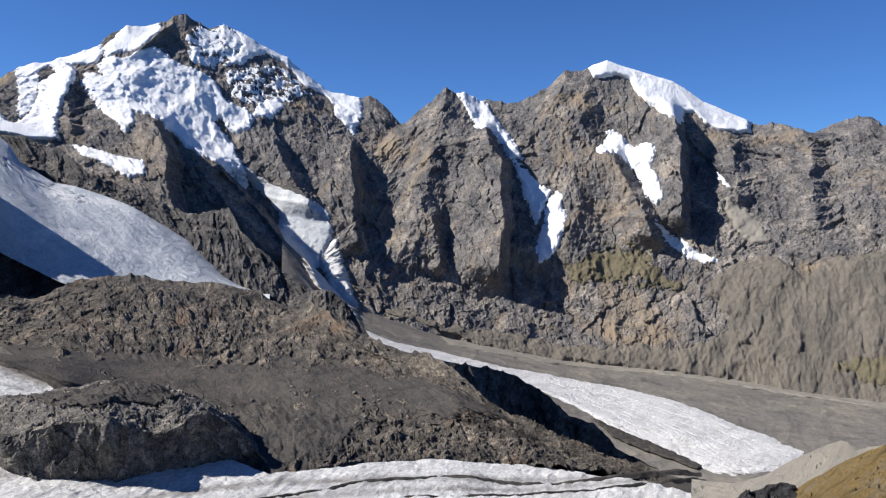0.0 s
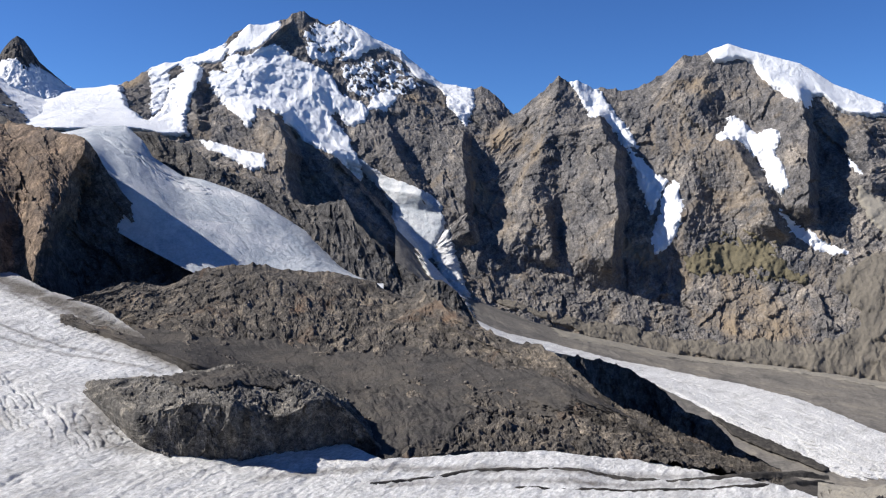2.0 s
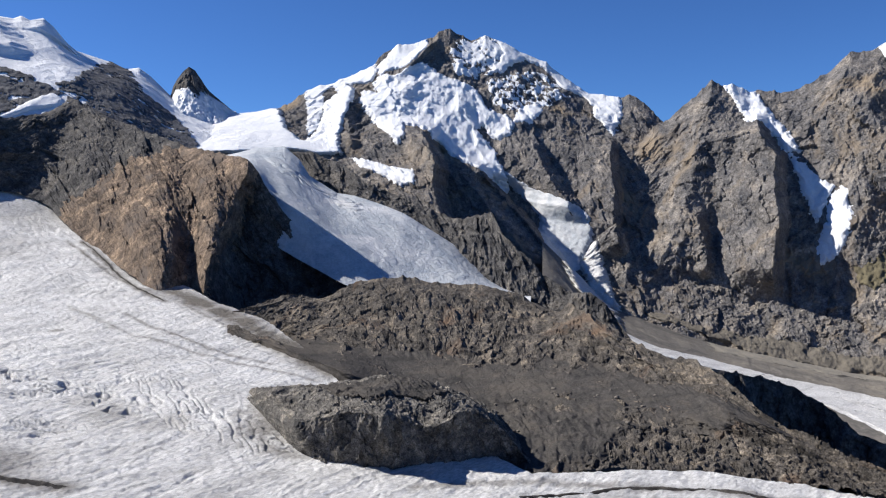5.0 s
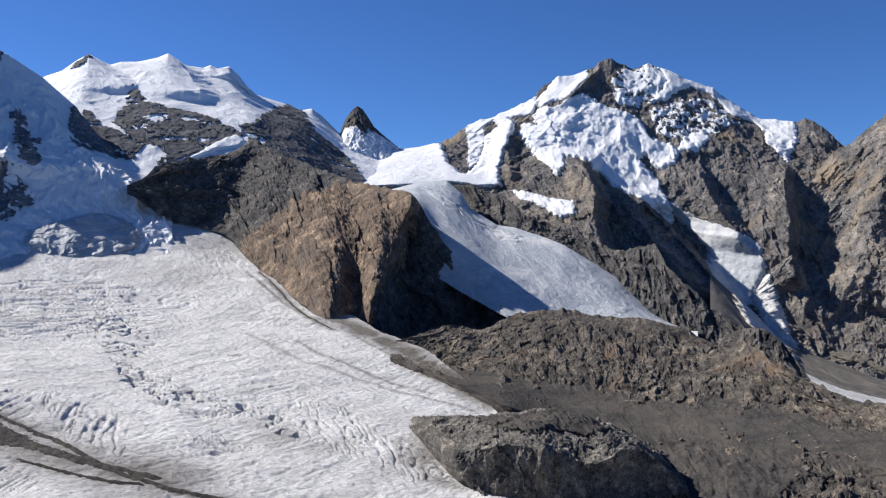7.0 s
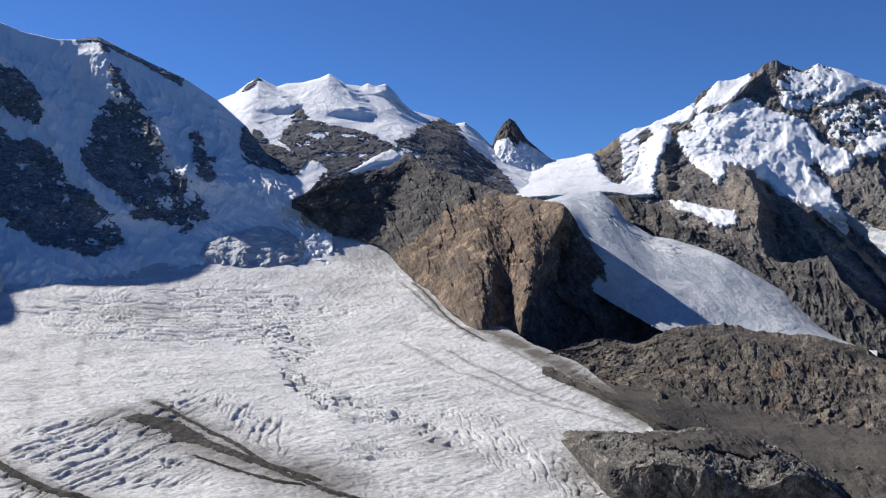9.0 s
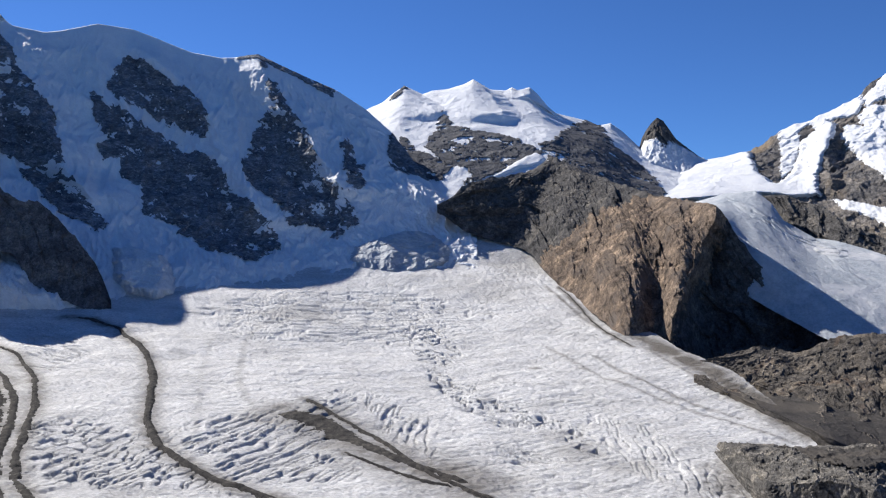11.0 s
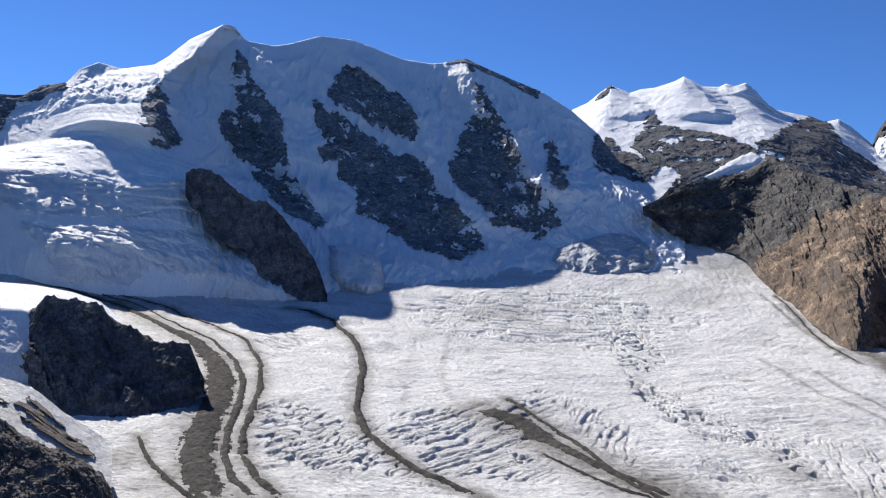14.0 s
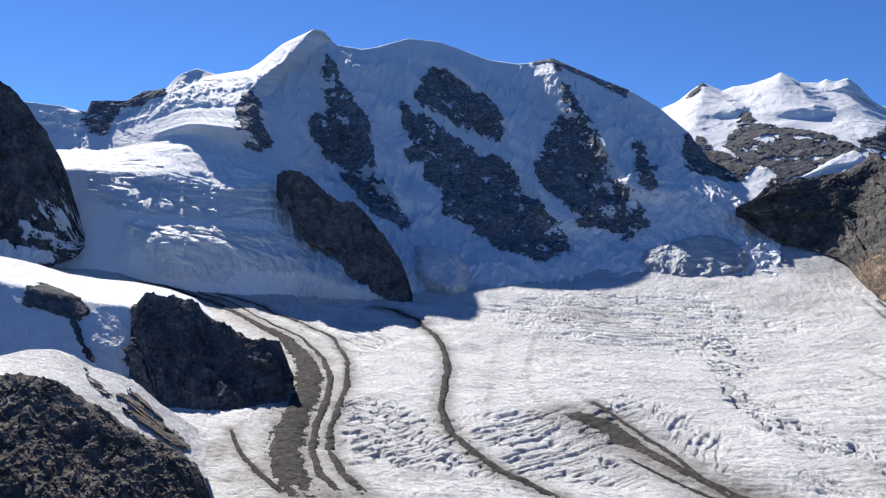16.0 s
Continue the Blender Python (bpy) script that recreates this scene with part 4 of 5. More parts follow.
def crast():
    s = Slope([[(-2864, 3789, 574), (-2825, 3819, 630), (-2808, 3831, 705), (-2792, 3843, 744), (-2765, 3862, 790), (-2738, 3881, 820), (-2712, 3900, 800), (-2691, 3915, 761), (-2659, 3936, 699), (-2610, 3968, 646), (-2556, 4004, 590), (-2512, 4032, 563), (-2459, 4064, 530)],
               [(-2624, 3470, 472), (-2442, 3600, 441), (-2252, 3721, 425)]], 150, 90, 1)
    s.rough(14, 50, 10, 30, 37, 0.2)
    t = thing("mountain", "small dark pointed rock peak with snow at its foot", "mountain", "mountains round the glacier")
    s.rock("rock_face", DARK_ROCK, t, behind=120, drop=1.2)
    s.cover("snow_slope", [(36.25, 0.169), (35.61, 0.329), (34.91, 0.486), (34.12, 0.176), (33.34, 0.064), (31.92, 0.037), (31.38, 0.805), (36.51, 1.000), (36.89, 0.245)], SNOW, t, 10, 26, 30, 3, follow=0.7)


def palu():
    s = Slope([[(-3801, -614, 659), (-3830, -435, 656), (-3840, -373, 656), (-3853, -277, 634), (-3858, -259, 688), (-3869, -113, 704), (-3875, -50, 753), (-3879, 47, 775), (-3882, 98, 841), (-3884, 176, 883), (-3883, 266, 865), (-3874, 410, 888), (-3871, 472, 930), (-3864, 560, 1004), (-3838, 739, 1084), (-3838, 758, 1087), (-3830, 819, 1048), (-3807, 937, 1036), (-3795, 1003, 1051), (-3758, 1147, 1099), (-3715, 1291, 1088), (-3687, 1383, 1058), (-3634, 1526, 1005), (-3583, 1653, 987), (-3512, 1808, 1001), (-3434, 1883, 949), (-3338, 1982, 889), (-3240, 2076, 825), (-3140, 2165, 735), (-3040, 2247, 616), (-2909, 2270, 466), (-2766, 2304, 372), (-2478, 2255, 163)],
               [(-3567, -620, 423), (-3582, -363, 442), (-3497, -150, 436), (-3380, 39, 481), (-3318, 121, 498), (-3166, 301, 442), (-3046, 455, 365), (-3294, 641, 386), (-3189, 967, 345), (-3049, 1284, 323), (-2822, 1679, 310), (-2621, 1938, 315), (-2505, 2087, 268), (-2352, 2140, 130)],
               [(-3104, -537, 296), (-3114, -314, 318), (-3077, -130, 313), (-2999, 56, 304), (-2945, 168, 273), (-2875, 295, 266), (-2828, 423, 280), (-2944, 575, 201), (-2886, 877, 145), (-2794, 1178, 107), (-2619, 1559, 88), (-2463, 1822, 110), (-2278, 2073, 89)],
               [(-2956, -509, 187), (-2985, -298, 203), (-2936, -156, 183), (-2840, -48, 141), (-2789, 56, 128), (-2764, 179, 126), (-2727, 265, 115), (-2670, 404, 99), (-2669, 522, 56), (-2621, 798, 12), (-2589, 1092, 11), (-2483, 1478, 14), (-2355, 1743, 32), (-2219, 2019, 48)],
               [(-2810, -478, -25), (-2836, -278, -22), (-2816, -145, 8), (-2740, -43, 26), (-2680, 6, 51), (-2657, 122, 54), (-2617, 257, 36), (-2561, 389, 3), (-2513, 487, -26), (-2420, 556, -70), (-2450, 805, -85), (-2490, 1098, -45), (-2400, 1430, -45), (-2265, 1730, -35), (-2165, 1970, 12)],
               [(-2721, -462, -112), (-2740, -329, -112), (-2744, -188, -112), (-2740, -49, -112), (-2640, 17, -112), (-2597, 122, -112), (-2548, 252, -112), (-2500, 560, -130), (-2259, 810, -191), (-2377, 1102, -107), (-2302, 1371, -115), (-2164, 1713, -104), (-2108, 1918, -29)]], 900, 380, 14)
    s.rib([(78.62, 0.059), (78.08, 0.164), (77.28, 0.266), (76.08, 0.361), (73.50, 0.559)], 110, 70, 170, 1)
    s.rib([(70.02, 0.068), (67.60, 0.155), (65.18, 0.331), (61.98, 0.613)], 90, 110, 220, 2)
    s.rib([(62.76, 0.006), (62.04, 0.122), (60.05, 0.225), (56.93, 0.479)], 110, 80, 190, 3)
    s.rib([(84.32, 0.064), (83.37, 0.201), (82.60, 0.324)], 40, 60, 60, 4)
    s.rib([(72.41, 0.099), (71.59, 0.200), (70.35, 0.375)], 40, 90, 90, 5)
    s.rib([(79.38, -0.020), (81.49, 0.084), (82.81, 0.124), (83.73, 0.195), (84.01, 0.359), (84.28, 0.422)], 170, 330, 70, 6, 0.06)
    s.hush = 1 - 0.8 * smooth(79.5, 82.5, s.A) * smooth(0.22, 0.30, s.V)
    s.rough(20, 60, 7, 36, 47, 0.06, 4.0, 0.15)
    shelf = [(96.12, 0.451), (92.45, 0.504), (89.34, 0.427), (87.92, 0.406), (84.58, 0.451), (81.51, 0.464), (79.77, 0.456), (79.75, 0.578), (81.49, 0.604), (84.14, 0.675), (86.73, 0.683), (88.92, 0.675), (91.39, 0.675), (93.78, 0.673)]
    upper_fall = [(93.77, 0.694), (91.38, 0.683), (88.91, 0.686), (86.73, 0.689), (84.13, 0.683), (81.48, 0.644), (81.05, 0.749), (81.41, 0.794), (84.45, 0.797), (86.31, 0.799), (88.85, 0.799), (92.36, 0.813), (94.07, 0.768)]
    lower_fall = [(91.82, 0.839), (88.83, 0.834), (86.29, 0.828), (84.06, 0.821), (81.40, 0.810), (79.07, 0.799), (77.48, 0.850), (75.87, 0.913), (79.01, 0.931), (82.10, 0.945), (83.99, 0.945), (85.47, 0.971), (89.46, 0.971)]
    s.seracs(shelf, 60, 7, 0.12, 3, 22)
    s.seracs(upper_fall, 30, 9, -0.1, 5, 14)
    s.seracs(lower_fall, 22, 8, 0.25, 7, 26)
    t = thing("mountain", "wide snow mountain with three rock pillars in shade", "mountain", "mountains round the glacier")
    s.rock("snow_face", SNOW, t, "steep blue-shaded snow face", flat=False)
    for i, (o, bands) in enumerate((
            ([(78.66, 0.074), (78.19, 0.090), (77.77, 0.156), (77.16, 0.203), (76.15, 0.240), (75.65, 0.290), (75.51, 0.348), (75.07, 0.420), (74.85, 0.472), (74.03, 0.551), (73.02, 0.617), (72.48, 0.668), (73.11, 0.697), (73.99, 0.665), (75.20, 0.644), (76.41, 0.559), (77.21, 0.512), (77.51, 0.446), (78.42, 0.430), (78.83, 0.396), (79.43, 0.359), (79.73, 0.306), (79.27, 0.277), (78.69, 0.288), (78.41, 0.298), (78.71, 0.224), (78.92, 0.187), (78.87, 0.127)], (46, 0.16, 0.5)),
            ([(71.90, 0.140), (71.24, 0.090), (70.43, 0.095), (69.82, 0.121), (68.62, 0.135), (67.40, 0.166), (66.59, 0.198), (66.18, 0.251), (66.04, 0.298), (66.34, 0.327), (66.94, 0.317), (67.95, 0.298), (69.16, 0.269), (70.16, 0.259), (71.17, 0.245), (71.98, 0.237), (72.40, 0.193)], (40, 0.30, 0.6)),
            ([(73.38, 0.216), (72.57, 0.253), (71.36, 0.269), (70.15, 0.301), (69.14, 0.314), (67.73, 0.351), (66.52, 0.367), (65.52, 0.393), (64.91, 0.446), (64.10, 0.491), (63.10, 0.554), (62.31, 0.591), (61.59, 0.662), (61.50, 0.726), (62.27, 0.755), (63.04, 0.799), (64.03, 0.789), (65.41, 0.757), (66.21, 0.739), (67.21, 0.691), (68.02, 0.665), (68.23, 0.639), (69.22, 0.628), (70.23, 0.602), (70.44, 0.559), (70.25, 0.501), (71.27, 0.456), (71.60, 0.430), (71.78, 0.401), (72.70, 0.398), (72.99, 0.375), (72.93, 0.319), (73.27, 0.277)], (52, 0.13, 0.12)),
            ([(62.50, 0.011), (62.09, 0.071), (61.48, 0.121), (60.69, 0.158), (60.09, 0.203), (59.49, 0.285), (58.90, 0.346), (57.92, 0.433), (57.15, 0.478), (56.18, 0.573), (55.99, 0.617), (56.73, 0.631), (57.48, 0.668), (58.05, 0.639), (59.20, 0.620), (60.55, 0.612), (60.95, 0.599), (61.35, 0.536), (62.34, 0.480), (63.13, 0.454), (63.93, 0.425), (63.94, 0.398), (63.37, 0.338), (63.00, 0.277), (62.43, 0.216), (61.86, 0.179), (62.07, 0.132), (62.48, 0.079)], (40, 0.24, -0.35)),
            ([(57.20, 0.266), (56.63, 0.232), (56.04, 0.335), (55.48, 0.340), (55.65, 0.462), (56.39, 0.480), (56.79, 0.406)], (34, 0.22, 0.3)),
            ([(53.67, -0.020), (52.74, -0.020), (51.66, -0.020), (50.23, -0.020), (49.86, -0.020), (51.63, 0.240), (53.26, 0.309), (53.82, 0.269)], (40, 0.20, 0.3)),
            ([(64.08, -0.020), (62.50, -0.020), (60.73, -0.020), (58.79, -0.020), (57.63, 0.003), (57.81, 0.042), (59.55, 0.026), (61.51, 0.018), (62.49, 0.018), (64.07, 0.008)], None),
            ([(84.81, 0.338), (84.29, 0.208), (83.54, 0.187), (83.14, 0.245), (83.31, 0.298), (82.72, 0.340), (82.13, 0.375), (82.31, 0.409), (83.25, 0.441), (84.20, 0.446), (84.77, 0.417), (84.43, 0.361)], (30, 0.30, 0.6)),
            ([(94.30, -0.020), (93.90, -0.020), (92.55, -0.020), (90.84, -0.020), (89.61, -0.020), (89.41, 0.111), (90.63, 0.106), (92.02, 0.066), (92.68, 0.174), (92.99, 0.325), (93.67, 0.293), (94.19, 0.156)], None))):
        s.cover("rock_pillar", o, PALU_ROCK, t, 5, 16, 34, i + 1, "dark rock pillar streaked with snow", 14, follow=1.0, edge=5, flat=True, grow=8, fine=14, ledges=bands)
    s.cover("icefall", upper_fall, FALL_ICE, t, 3, 20, 50, 9, "blue-white broken icefall", 2, follow=1.0, fine=8, edge=8)
    s.cover("icefall", lower_fall, FALL_ICE, t, 3, 20, 50, 10, "grey-white crevassed icefall", 2, follow=1.0, fine=8, edge=8)
    s.cover("serac_hump", [(56.33, 0.736), (54.85, 0.694), (52.66, 0.649), (50.52, 0.660), (49.63, 0.768), (49.62, 0.884), (51.55, 0.923), (54.08, 0.913), (55.93, 0.881), (56.51, 0.815)], DIM_BLUE_ICE, t, 18, 12, 40, 8, "grey-blue ice hump", 7, edge=34, cracks=(26, 5, 0.1), fine=5)
    s.cover("ice_bulge", [(72.17, 0.757), (71.58, 0.755), (70.38, 0.755), (68.97, 0.789), (68.44, 0.852), (68.33, 0.937), (69.52, 0.939), (71.11, 0.918), (72.13, 0.865)], FALL_ICE, t, 44, 10, 30, 11, "rounded crevassed ice bulge", 10, follow=0.2, edge=30, cracks=(16, 6, 0.5))


# ---- loose boulders ----
def boulder_mesh(seed):
    bm = bmesh.new()
    bmesh.ops.create_icosphere(bm, subdivisions=2, radius=1.0)
    for v in bm.verts:
        k = 1 + 0.5 * noise.noise(v.co * 1.3 + Vector((seed * 7.1, 0, 0))) + 0.2 * noise.noise(v.co * 3.1 + Vector((0, seed * 5.3, 0)))
        v.co = Vector((v.co.x * k * 1.15, v.co.y * k * 0.9, v.co.z * k * 0.7))
    me = bpy.data.meshes.new("boulder")
    bm.to_mesh(me)
    bm.free()
    me.materials.append(BOULDER)
    return me


def strew(s, count, bearings, share, sizes, seed, label, group, lift=4.0):
    """Boulders that lie on a flank between two bearings and two shares of the way down."""
    pick = random.Random(seed)
    shapes = [boulder_mesh(seed * 10 + i) for i in range(4)]
    where = s.places()
    for i in range(count):
        c = int(np.argmin(np.abs(s.az - pick.uniform(*bearings))))
        r = int(np.argmin(np.abs(s.v - pick.uniform(*share))))
        size = pick.uniform(0, 1) ** 2 * (sizes[1] - sizes[0]) + sizes[0]
        x, y, z = (float(q) for q in where[r, c])
        ob = new("boulder", shapes[i % 4])
        ob.matrix_world = Matrix.Translation((x, y, z + lift)) @ Euler((pick.uniform(-0.3, 0.3), pick.uniform(-0.3, 0.3), pick.uniform(0, 6.3))).to_matrix().to_4x4() @ Matrix.Diagonal((size, size, size, 1))
        tagged(ob, label, "boulder", group)


# ---- nearer ridges and rocks ----
def flank(name, lines, cols, rows, mat, label, category, rough, ribs=(), behind=150, drop=0.9, crag=(), ease=1, face="rock_face", flat=True, top=0.3, kind="", calm=0.0, settle=0.0, more=()):
    s = Slope(lines, cols, rows, ease)
    for i, r in enumerate(ribs):
        s.rib(*r, seed=i)
    s.rough(*rough[:5], top, *(rough[5:] or (3.0,)), 1.0 if flat else 0.0, calm)
    if more:
        s.rough(*more[:5], top, *(more[5:] or (3.0,)), 1.0, calm)
    if settle:
        s.settle(settle)
    if crag:
        s.crag(*crag)
    t = thing(name, label, category, kind=kind)
    s.rock(face, mat, t, behind=behind, drop=drop, flat=flat)
    return s, t


def ridges():
    s, t = flank("valley_glacier", [[(-678, 3434, -124), (-512, 3443, -285), (-414, 3437, -396), (-198, 3438, -473), (43, 3424, -545), (515, 3366, -620), (953, 3250, -631), (1340, 3090, -660), (1669, 2904, -676), (1886, 2744, -664)],
                                    [(-580, 2943, -311), (-433, 2918, -389), (-286, 2886, -463), (-162, 2845, -499), (37, 2800, -554), (224, 2674, -593), (563, 2504, -648), (843, 2301, -681), (1202, 2077, -683), (1337, 1933, -660)],
                                    [(-464, 2355, -448), (-228, 2309, -534), (33, 2240, -674), (478, 2106, -748), (837, 1904, -725), (1141, 1642, -667)]], 460, 200, VALLEY,
                 "grey rubble-covered valley glacier below the cliffs", "glacier", (4, 120, 5, 45, 53), face="rubble", behind=60, ease=6, flat=False)
    s.cover("clean_ice", [(7.26, 0.221), (5.67, 0.459), (3.67, 0.500), (0.06, 0.385), (-4.75, 0.345), (-8.72, 0.309), (-12.61, 0.328), (-16.40, 0.375), (-20.06, 0.460), (-23.58, 0.560), (-24.26, 0.568), (-23.61, 0.662), (-20.87, 0.787), (-19.08, 0.809), (-15.74, 0.755), (-13.45, 0.720), (-11.51, 0.670), (-9.94, 0.620), (-7.16, 0.544), (-4.76, 0.471), (-0.75, 0.517), (3.27, 0.615), (5.66, 0.605)], ICE, t, 7, 14, 50, 1, "clean white crevassed ice tongue", 4, follow=0.2, edge=26, cracks=(30, 12, 0.5))
    s.cover("medial_moraine", [(-10.73, 0.672), (-13.45, 0.693), (-15.73, 0.726), (-18.34, 0.774), (-17.84, 0.814), (-14.62, 0.775), (-12.11, 0.744)], RUBBLE, t, 12, 14, 30, 4, "dark rubble stripe on the ice edge", 2, follow=0.2, edge=16)
    s.cover("moraine_wall", [(0.08, -0.020), (-8.68, -0.020), (-16.32, -0.020), (-23.43, -0.020), (-29.87, -0.020), (-29.90, 0.083), (-23.47, 0.084), (-16.35, 0.065), (-8.70, 0.083), (-0.73, 0.161)], PALE_SCREE, t, 4, 24, 60, 3, "pale furrowed moraine wall", 5, follow=0.2)
    s.cover("serac_field", [(9.63, -0.020), (8.26, -0.020), (6.88, -0.020), (6.27, 0.066), (5.67, 0.425), (6.66, 0.455), (7.85, 0.271), (8.84, 0.247), (9.43, 0.144)], ICE, t, 22, 25, 30, 2, "broken grey-white ice blocks", 14, follow=0.2)
    s, t = flank("rock_spur", [[(-2769, 395, 292), (-2756, 421, 310), (-2741, 451, 312), (-2715, 490, 292), (-2691, 515, 266), (-2666, 549, 229), (-2639, 581, 215), (-2600, 629, 200), (-2563, 659, 165), (-2527, 683, 121), (-2488, 715, 71), (-2451, 743, 14), (-2417, 755, -43), (-2386, 762, -95)],
                               [(-2732, 387, 235), (-2699, 420, 215), (-2672, 412, 148), (-2638, 436, 98), (-2588, 500, 63), (-2559, 553, 46), (-2517, 569, -26), (-2454, 627, -76), (-2397, 693, -108), (-2359, 753, -120)]], 260, 180, SHADE_ROCK,
          "dark shaded rock spur dividing the icefalls", "rock", (8, 70, 6, 30, 59), behind=160, settle=0.85, crag=(8, 40, 3))
    s.cover("snow_streak", [(75.54, 0.015), (74.60, -0.020), (73.48, -0.020), (72.76, -0.020), (73.87, -0.020), (74.90, 0.001)], SNOW, t, 6, 10, 30, 1, "thin white snow streak", 2, follow=0.8)
    s, t = flank("rock_ridge", [[(-2507, 2069, 226), (-2474, 2094, 261), (-2440, 2158, 324), (-2415, 2189, 337), (-2382, 2243, 349), (-2349, 2420, 385), (-2331, 2497, 419), (-2308, 2511, 444), (-2221, 2509, 419), (-2131, 2507, 374), (-1995, 2477, 323), (-1875, 2426, 291), (-1756, 2372, 254), (-1610, 2303, 218), (-1439, 2217, 186), (-1346, 2154, 173), (-1275, 2104, 146), (-1243, 2100, 108), (-1214, 2116, 51), (-1178, 2137, -8), (-1122, 2155, -60), (-1045, 2149, -126), (-928, 2126, -179), (-783, 2099, -196)], [(-2406, 1955, 235), (-2373, 1995, 184), (-2324, 2036, 136), (-2225, 2115, 88), (-2080, 2148, 56), (-1880, 2027, -52), (-1745, 1956, -92), (-1579, 1871, -137), (-1375, 1723, -181), (-1238, 1642, -204), (-1109, 1628, -217), (-1283, 1824, -305), (-1218, 1951, -350), (-1112, 2025, -345), (-999, 2049, -326), (-759, 2033, -295)]], 620, 200, DARK_ROCK,
                 "dark grey rocky ridge ending in a rust-brown pyramid above the ice", "rock", (4, 70, 4.5, 15, 61, 1.6),
                 (([(31.13, -0.020), (31.74, 0.090), (32.15, 0.198), (32.33, 0.319), (32.82, 0.445), (33.64, 0.608), (34.45, 0.777), (34.79, 0.899)], 110, 460, 35), ([(42.60, 0.005), (44.17, 0.177), (44.94, 0.545)], 40, 130, 60), ([(40.38, 0.000), (40.78, 0.238), (41.96, 0.589)], 36, 100, 50), ([(37.69, 0.000), (38.68, 0.239), (39.68, 0.475)], 28, 90, 50), ([(46.72, 0.000), (47.11, 0.276), (46.77, 0.580)], 34, 90, 50), ([(36.15, 0.116), (37.56, 0.451), (38.76, 0.748)], 16, 100, 60), ([(34.58, 0.088), (35.41, 0.398), (36.63, 0.735)], 14, 90, 50)), behind=170, crag=(8, 40, 3), settle=0.8, more=(10, 150, 12, 62, 161, 1.2))
    s.cover("snow_ledge", [(47.98, -0.020), (46.72, -0.020), (44.15, -0.020), (43.02, -0.020), (42.61, 0.024), (43.21, -0.020), (44.52, -0.020), (46.36, 0.010)], SNOW, t, 10, 8, 40, 1, follow=0.9)
    # brown rock stops at the sun edge; darker rock beyond paints the shaded side
    s.cover("pyramid_lit_flank", [(38.12, 0.301), (36.54, 0.130), (34.97, 0.050), (32.99, 0.019), (32.00, 0.000), (31.21, -0.020), (31.50, 0.092), (32.15, 0.231), (32.33, 0.351), (32.91, 0.479), (33.72, 0.625), (34.53, 0.779), (35.11, 0.905), (36.68, 0.988), (39.00, 0.988), (40.52, 0.986), (41.65, 0.990), (42.77, 0.983), (42.37, 0.826), (41.22, 0.670), (40.44, 0.521)], RUST_ROCK, t, 10, 34, 90, 4, "rust-brown broken rock", 5, grow=26, follow=0.9, edge=24, flat=True)
    s.cover("pyramid_foot", [(41.63, 0.855), (40.47, 0.701), (38.17, 0.636), (36.63, 0.735), (35.88, 0.850), (37.07, 0.973), (39.00, 0.961), (40.52, 0.958), (41.64, 0.969)], RUST_ROCK, t, 12, 30, 50, 5, "rust-brown broken rock", 6, follow=0.9, edge=20, flat=True)
    strew(s, 14, (24, 33), (0.45, 0.8), (2.5, 7), 5, "pale boulder on the dark flank of the pyramid", "boulders on the rock pyramid", 1.5)
    s, t = flank("ice_slope", [[(-1742, 2684, 225), (-1613, 2685, 247), (-1486, 2679, 249), (-1408, 2644, 197), (-1346, 2600, 135), (-1230, 2581, 71), (-1148, 2544, 61), (-1035, 2518, 28), (-942, 2482, -3), (-771, 2469, -103), (-625, 2439, -216), (-509, 2397, -264)], [(-1323, 2192, 128), (-1258, 2184, 65), (-1144, 2155, 3), (-1010, 2144, -72), (-882, 2157, -132), (-798, 2168, -173), (-677, 2188, -194), (-504, 2213, -234)], [(-1273, 2105, -56), (-1098, 2066, -135), (-955, 2026, -192), (-818, 2010, -230), (-716, 2027, -241), (-473, 2077, -254)]], 300, 120, DIM_BLUE_ICE,
          "smooth pale blue-grey glacier slope between rocks", "glacier", (3, 110, 4, 60, 71), behind=120, face="ice", flat=False, ease=2)
    s.cover("crevasse_band", [(30.81, 0.154), (28.64, 0.221), (25.87, 0.041), (23.52, 0.113), (23.92, 0.226), (26.68, 0.269), (29.45, 0.381)], DIM_BLUE_ICE, t, 3, 14, 40, 1, "band of open crevasses", 2, cracks=(16, 9, -0.5))
    flank("rock_rib", [[(-1621, 2875, 241), (-1542, 2826, 243), (-1445, 2786, 236), (-1314, 2761, 195), (-1233, 2710, 156), (-1155, 2656, 110), (-998, 2633, 59), (-866, 2594, -1), (-773, 2539, -20), (-652, 2489, -3), (-601, 2419, -67), (-463, 2367, -185), (-349, 2304, -245), (-244, 2237, -277)], [(-1562, 2770, 199), (-1407, 2708, 94), (-1258, 2638, 38), (-1150, 2546, 26), (-946, 2491, -43), (-756, 2421, -139), (-598, 2332, -245), (-425, 2239, -302), (-234, 2137, -320)]], 320, 80, DARK_ROCK,
          "dark broken rock band beside the ice slope", "rock", (14, 60, 9, 28, 73), behind=140, crag=(8, 40, 3))
